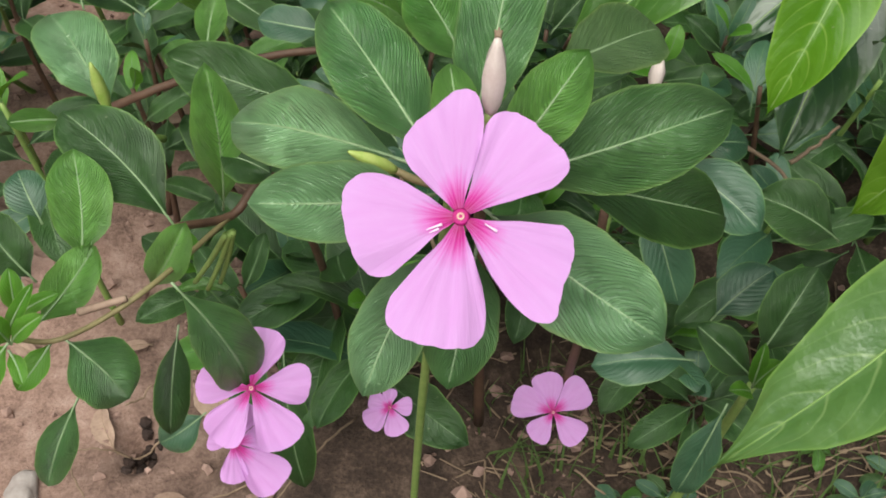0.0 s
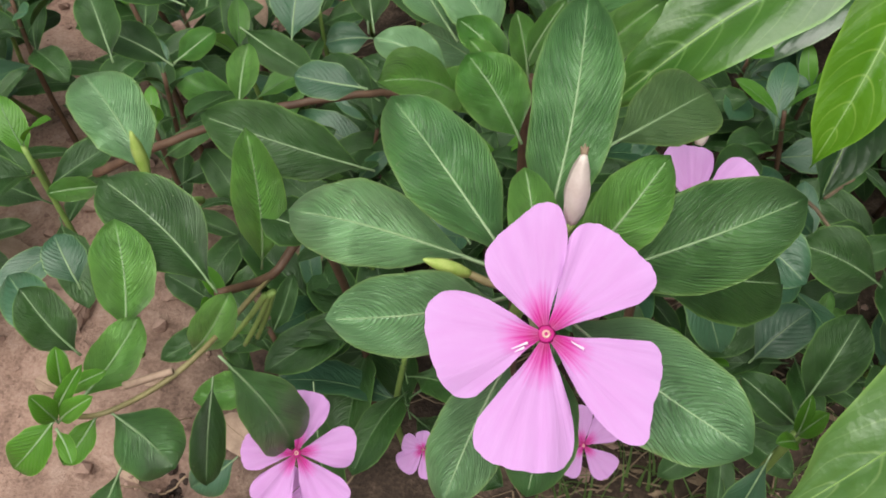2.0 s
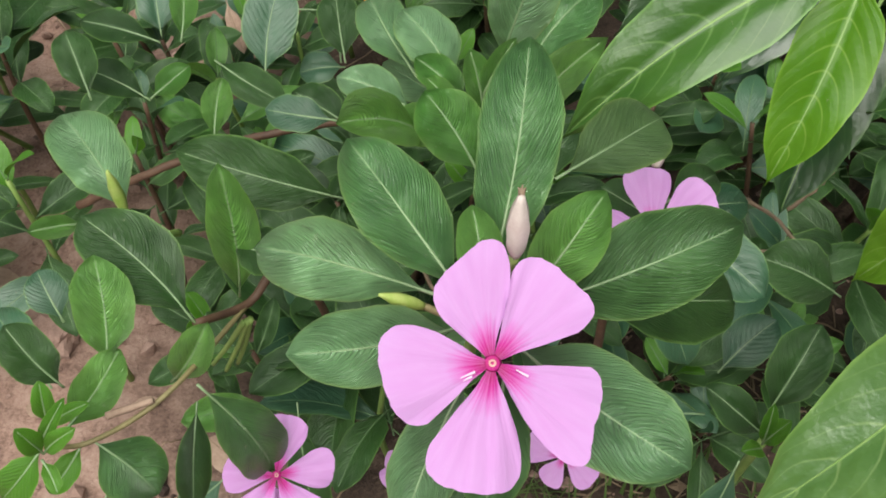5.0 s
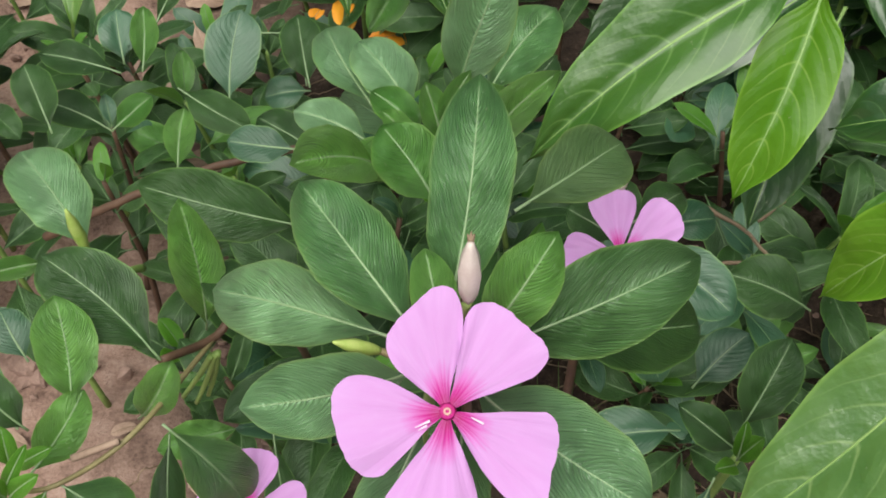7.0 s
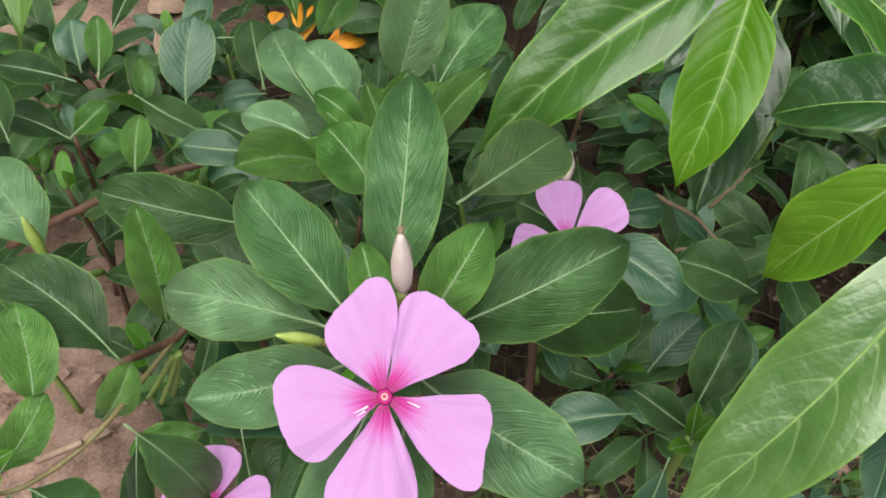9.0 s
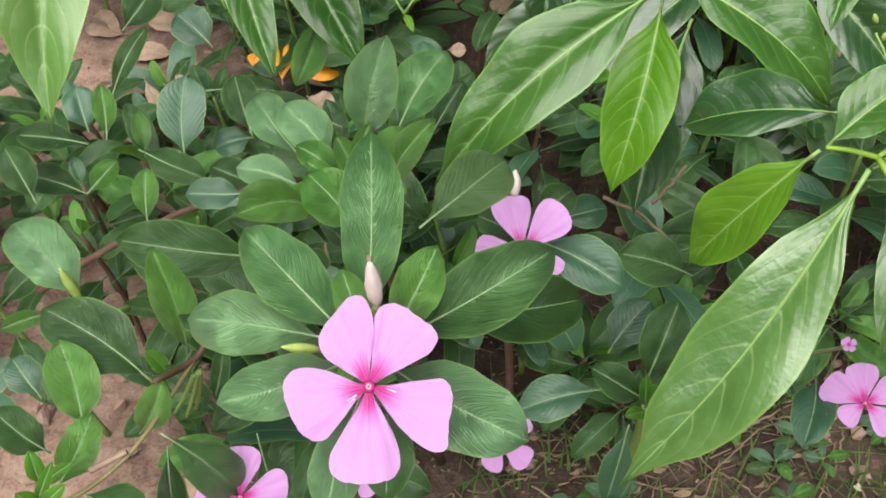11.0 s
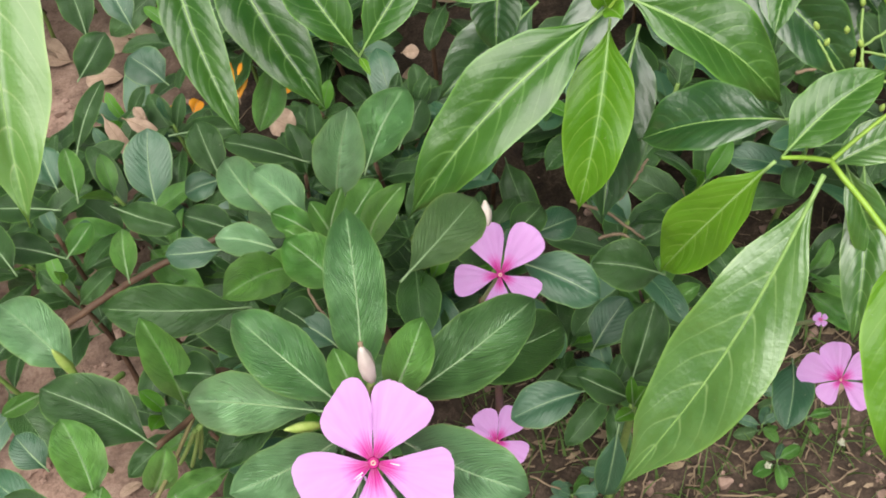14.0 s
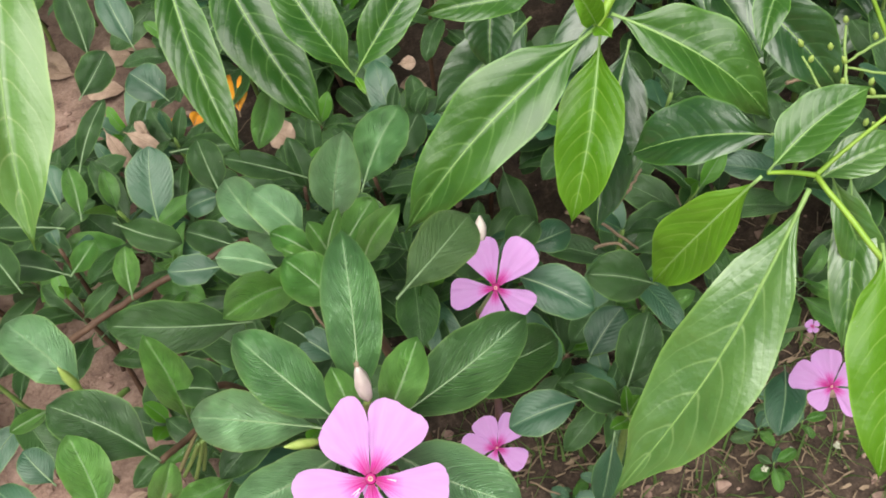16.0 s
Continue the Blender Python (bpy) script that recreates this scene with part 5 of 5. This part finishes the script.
def fallen_leaf(x, y, length, material, label, lift=0.006, turn=None):
    a = rnd.uniform(0, 6.28) if turn is None else turn
    z = ground_height(x, y) + 0.003
    th = thing("fallen_leaf", (x, y, z), label, "fallen leaf", "fallen leaves")
    blade(th, "leaf_blade", (x, y, z), (x + math.cos(a) * length, y + math.sin(a) * length, z + lift * rnd.uniform(0.3, 1.5)), length * rnd.uniform(0.35, 0.55), (rnd.uniform(-0.4, 0.4), -0.4 + rnd.uniform(-0.3, 0.3), 1),
          material, arch=rnd.uniform(0.02, 0.2), fold=rnd.uniform(0.1, 0.5), wave=0.08, rib=DRY, rib_size=0.0012, nu=12, nv=6, seed=int(x * 1e4))


for k in range(44):
    x, y = (rnd.uniform(-0.3, -0.08), rnd.uniform(0.2, 0.8)) if k % 2 else (rnd.uniform(-0.2, 0.3), rnd.uniform(0.5, 0.85))
    fallen_leaf(x, y, rnd.uniform(0.018, 0.05), STRAW, "curled dry brown leaf lying on the soil")


def dry_stalk(x, y, length, a, seed):
    p = [Vector((x + math.cos(a) * length * t, y + math.sin(a) * length * t, 0)) for t in (0, 0.33, 0.66, 1)]
    for q in p:
        q.z = ground_height(q.x, q.y) + 0.002 + 0.012 * random.Random(seed + int(q.x * 999)).random()
    th = thing("dry_stalk", p[0], "thin dry straw-coloured stalk lying on soil", "dry stalk", "dry stalks")
    stem(th, p, 0.0007, 0.0004, DRY, "stalk", "", 0.0008, seed)


for k in range(80):
    x, y = (rnd.uniform(0.04, 0.40), rnd.uniform(0.14, 0.36)) if k % 4 else (rnd.uniform(-0.28, 0.0), rnd.uniform(0.2, 0.7))
    dry_stalk(x, y, rnd.uniform(0.025, 0.09), rnd.choice((0.0, 3.1)) + rnd.uniform(-1.0, 1.0), 400 + k)

# ---- weeds on the bare soil ----
def weed(x, y, seed):
    rnd = random.Random(seed)
    z = ground_height(x, y)
    th = thing("weed", (x, y, z), "small green weed with oval leaves on shaded soil", "weed", "low weeds")
    top = Vector((x, y, z + rnd.uniform(0.010, 0.028)))
    stem(th, [(x, y, z), (x + 0.001, y, z + 0.006), top], 0.0006, 0.0005, STEM)
    for k in range(rnd.randint(4, 7)):
        a, length = k * 2.4 + rnd.uniform(-0.4, 0.4), rnd.uniform(0.008, 0.018)
        at = top - Vector((0, 0, 0.0022 * k))
        blade(th, "leaf", at, at + Vector((math.cos(a), math.sin(a), rnd.uniform(-0.1, 0.5))) * length, length * rnd.uniform(0.4, 0.6), (rnd.uniform(-0.3, 0.3), -0.3, 1), rnd.choice((OLIVE, BLUISH_SHADED, FRESH)), rib=RIB_SHADED, rib_size=0.0005, nu=10, nv=4, seed=seed * 13 + k)


rnd = random.Random(57)
for k in range(13):
    weed(rnd.uniform(0.12, 0.34), rnd.uniform(0.165, 0.30), 700 + k)

# ---- a pale stone ----
bm = bmesh.new()
bmesh.ops.create_icosphere(bm, subdivisions=3, radius=1)
for v in bm.verts:
    v.co *= 1 + 0.35 * noise.noise(v.co * 1.3) + 0.1 * noise.noise(v.co * 4)
    v.co = Vector((v.co.x * 0.009, v.co.y * 0.014, v.co.z * 0.007))
smooth(bm)
stone = part("stone", bm, STONE, None)
stone.location = (-0.20, 0.245, ground_height(-0.20, 0.245) + 0.003)
tagged(stone, "small pale grey stone on bare soil", "stone")

# ---- a clod of dry earth ----
bm = bmesh.new()
bmesh.ops.create_icosphere(bm, subdivisions=4, radius=1)
for vert in bm.verts:
    vert.co *= 1 + 0.30 * noise.noise(vert.co * 1.6) + 0.14 * noise.noise(vert.co * 4.5) + 0.06 * noise.noise(vert.co * 11)
    vert.co = Vector((vert.co.x * 0.020, vert.co.y * 0.022, vert.co.z * 0.013))
clod = part("soil_clod", bm, CLOD, None)
clod.location = (-0.224, 0.397, ground_height(-0.224, 0.397) + 0.005)
tagged(clod, "lumpy clod of dry pinkish brown earth", "clod")

# ---- grass ----
bm = bmesh.new()
uvl = bm.loops.layers.uv.new("UVMap")
for k in range(700):
    x, y = rnd.uniform(0.05, 0.40), rnd.uniform(0.14, 0.33)
    a, h, lean = rnd.uniform(0, 6.28), rnd.uniform(0.012, 0.04), rnd.uniform(0.2, 1.3)
    z = ground_height(x, y)
    side = Vector((-math.sin(a), math.cos(a), 0)) * rnd.uniform(0.0006, 0.0014)
    last = None
    for i in range(5):
        t = i / 4
        c = Vector((x + math.cos(a) * lean * h * t * t, y + math.sin(a) * lean * h * t * t, z + h * t * (1 - 0.3 * t * lean)))
        pair = [bm.verts.new(c - side * (1 - t * 0.9)), bm.verts.new(c + side * (1 - t * 0.9))]
        if last:
            fc = bm.faces.new((last[0], last[1], pair[1], pair[0]))
            for lp, uvc in zip(fc.loops, ((t - 0.25, 0), (t - 0.25, 1), (t, 1), (t, 0))):
                lp[uvl].uv = uvc
        last = pair
smooth(bm)
tagged(part("grass", bm, BLADE, None), "sparse short green grass blades on the soil", "grass", kind="stuff")

# ---- fine straw ----
rnd = random.Random(33)
bm = bmesh.new()
for k in range(700):
    x, y = rnd.uniform(0.02, 0.45), rnd.uniform(0.10, 0.40)
    a, length, w = rnd.uniform(0, 6.28), rnd.uniform(0.004, 0.022), rnd.uniform(0.0003, 0.0009)
    d, s = Vector((math.cos(a), math.sin(a), 0)), Vector((-math.sin(a), math.cos(a), 0))
    p = Vector((x, y, 0))
    q = p + d * length
    p.z, q.z = ground_height(p.x, p.y) + rnd.uniform(0.0006, 0.004), ground_height(q.x, q.y) + rnd.uniform(0.0006, 0.005)
    vs = [bm.verts.new(c) for c in (p - s * w, p + s * w, q + s * w * 0.5, q - s * w * 0.5, p + Vector((0, 0, w)), q + Vector((0, 0, w * 0.7)))]
    for ids in ((0, 1, 2, 3), (0, 4, 5, 3), (1, 2, 5, 4), (0, 1, 4), (3, 5, 2)):
        bm.faces.new([vs[i] for i in ids])
tagged(part("straw", bm, DRY, None), "short bits of dry straw scattered on shaded soil", "straw", kind="stuff")

# ---- crumbled leaf litter ----
rnd = random.Random(71)
bm = bmesh.new()
for k in range(240):
    x, y = rnd.uniform(0.11, 0.45), rnd.uniform(0.12, 0.36)
    a, size = rnd.uniform(0, 6.28), rnd.uniform(0.0015, 0.0055)
    z = ground_height(x, y) + rnd.uniform(0.0008, 0.003)
    ring = [bm.verts.new((x + math.cos(a + t) * size * rnd.uniform(0.3, 1.5), y + math.sin(a + t) * size * rnd.uniform(0.15, 0.7), z + rnd.uniform(0, 0.4) * size)) for t in (0, 1.1, 2.3, 3.3, 4.4, 5.4)]
    top = bm.verts.new((x, y, z + size * rnd.uniform(0.15, 0.5)))
    low = bm.verts.new((x, y, z - 0.0004))
    for i in range(6):
        bm.faces.new((ring[i], ring[(i + 1) % 6], top))
        bm.faces.new((ring[(i + 1) % 6], ring[i], low))
tagged(part("leaf_litter", bm, DRY, None), "crumbled tan bits of dry leaves on the soil", "leaf litter", kind="stuff")
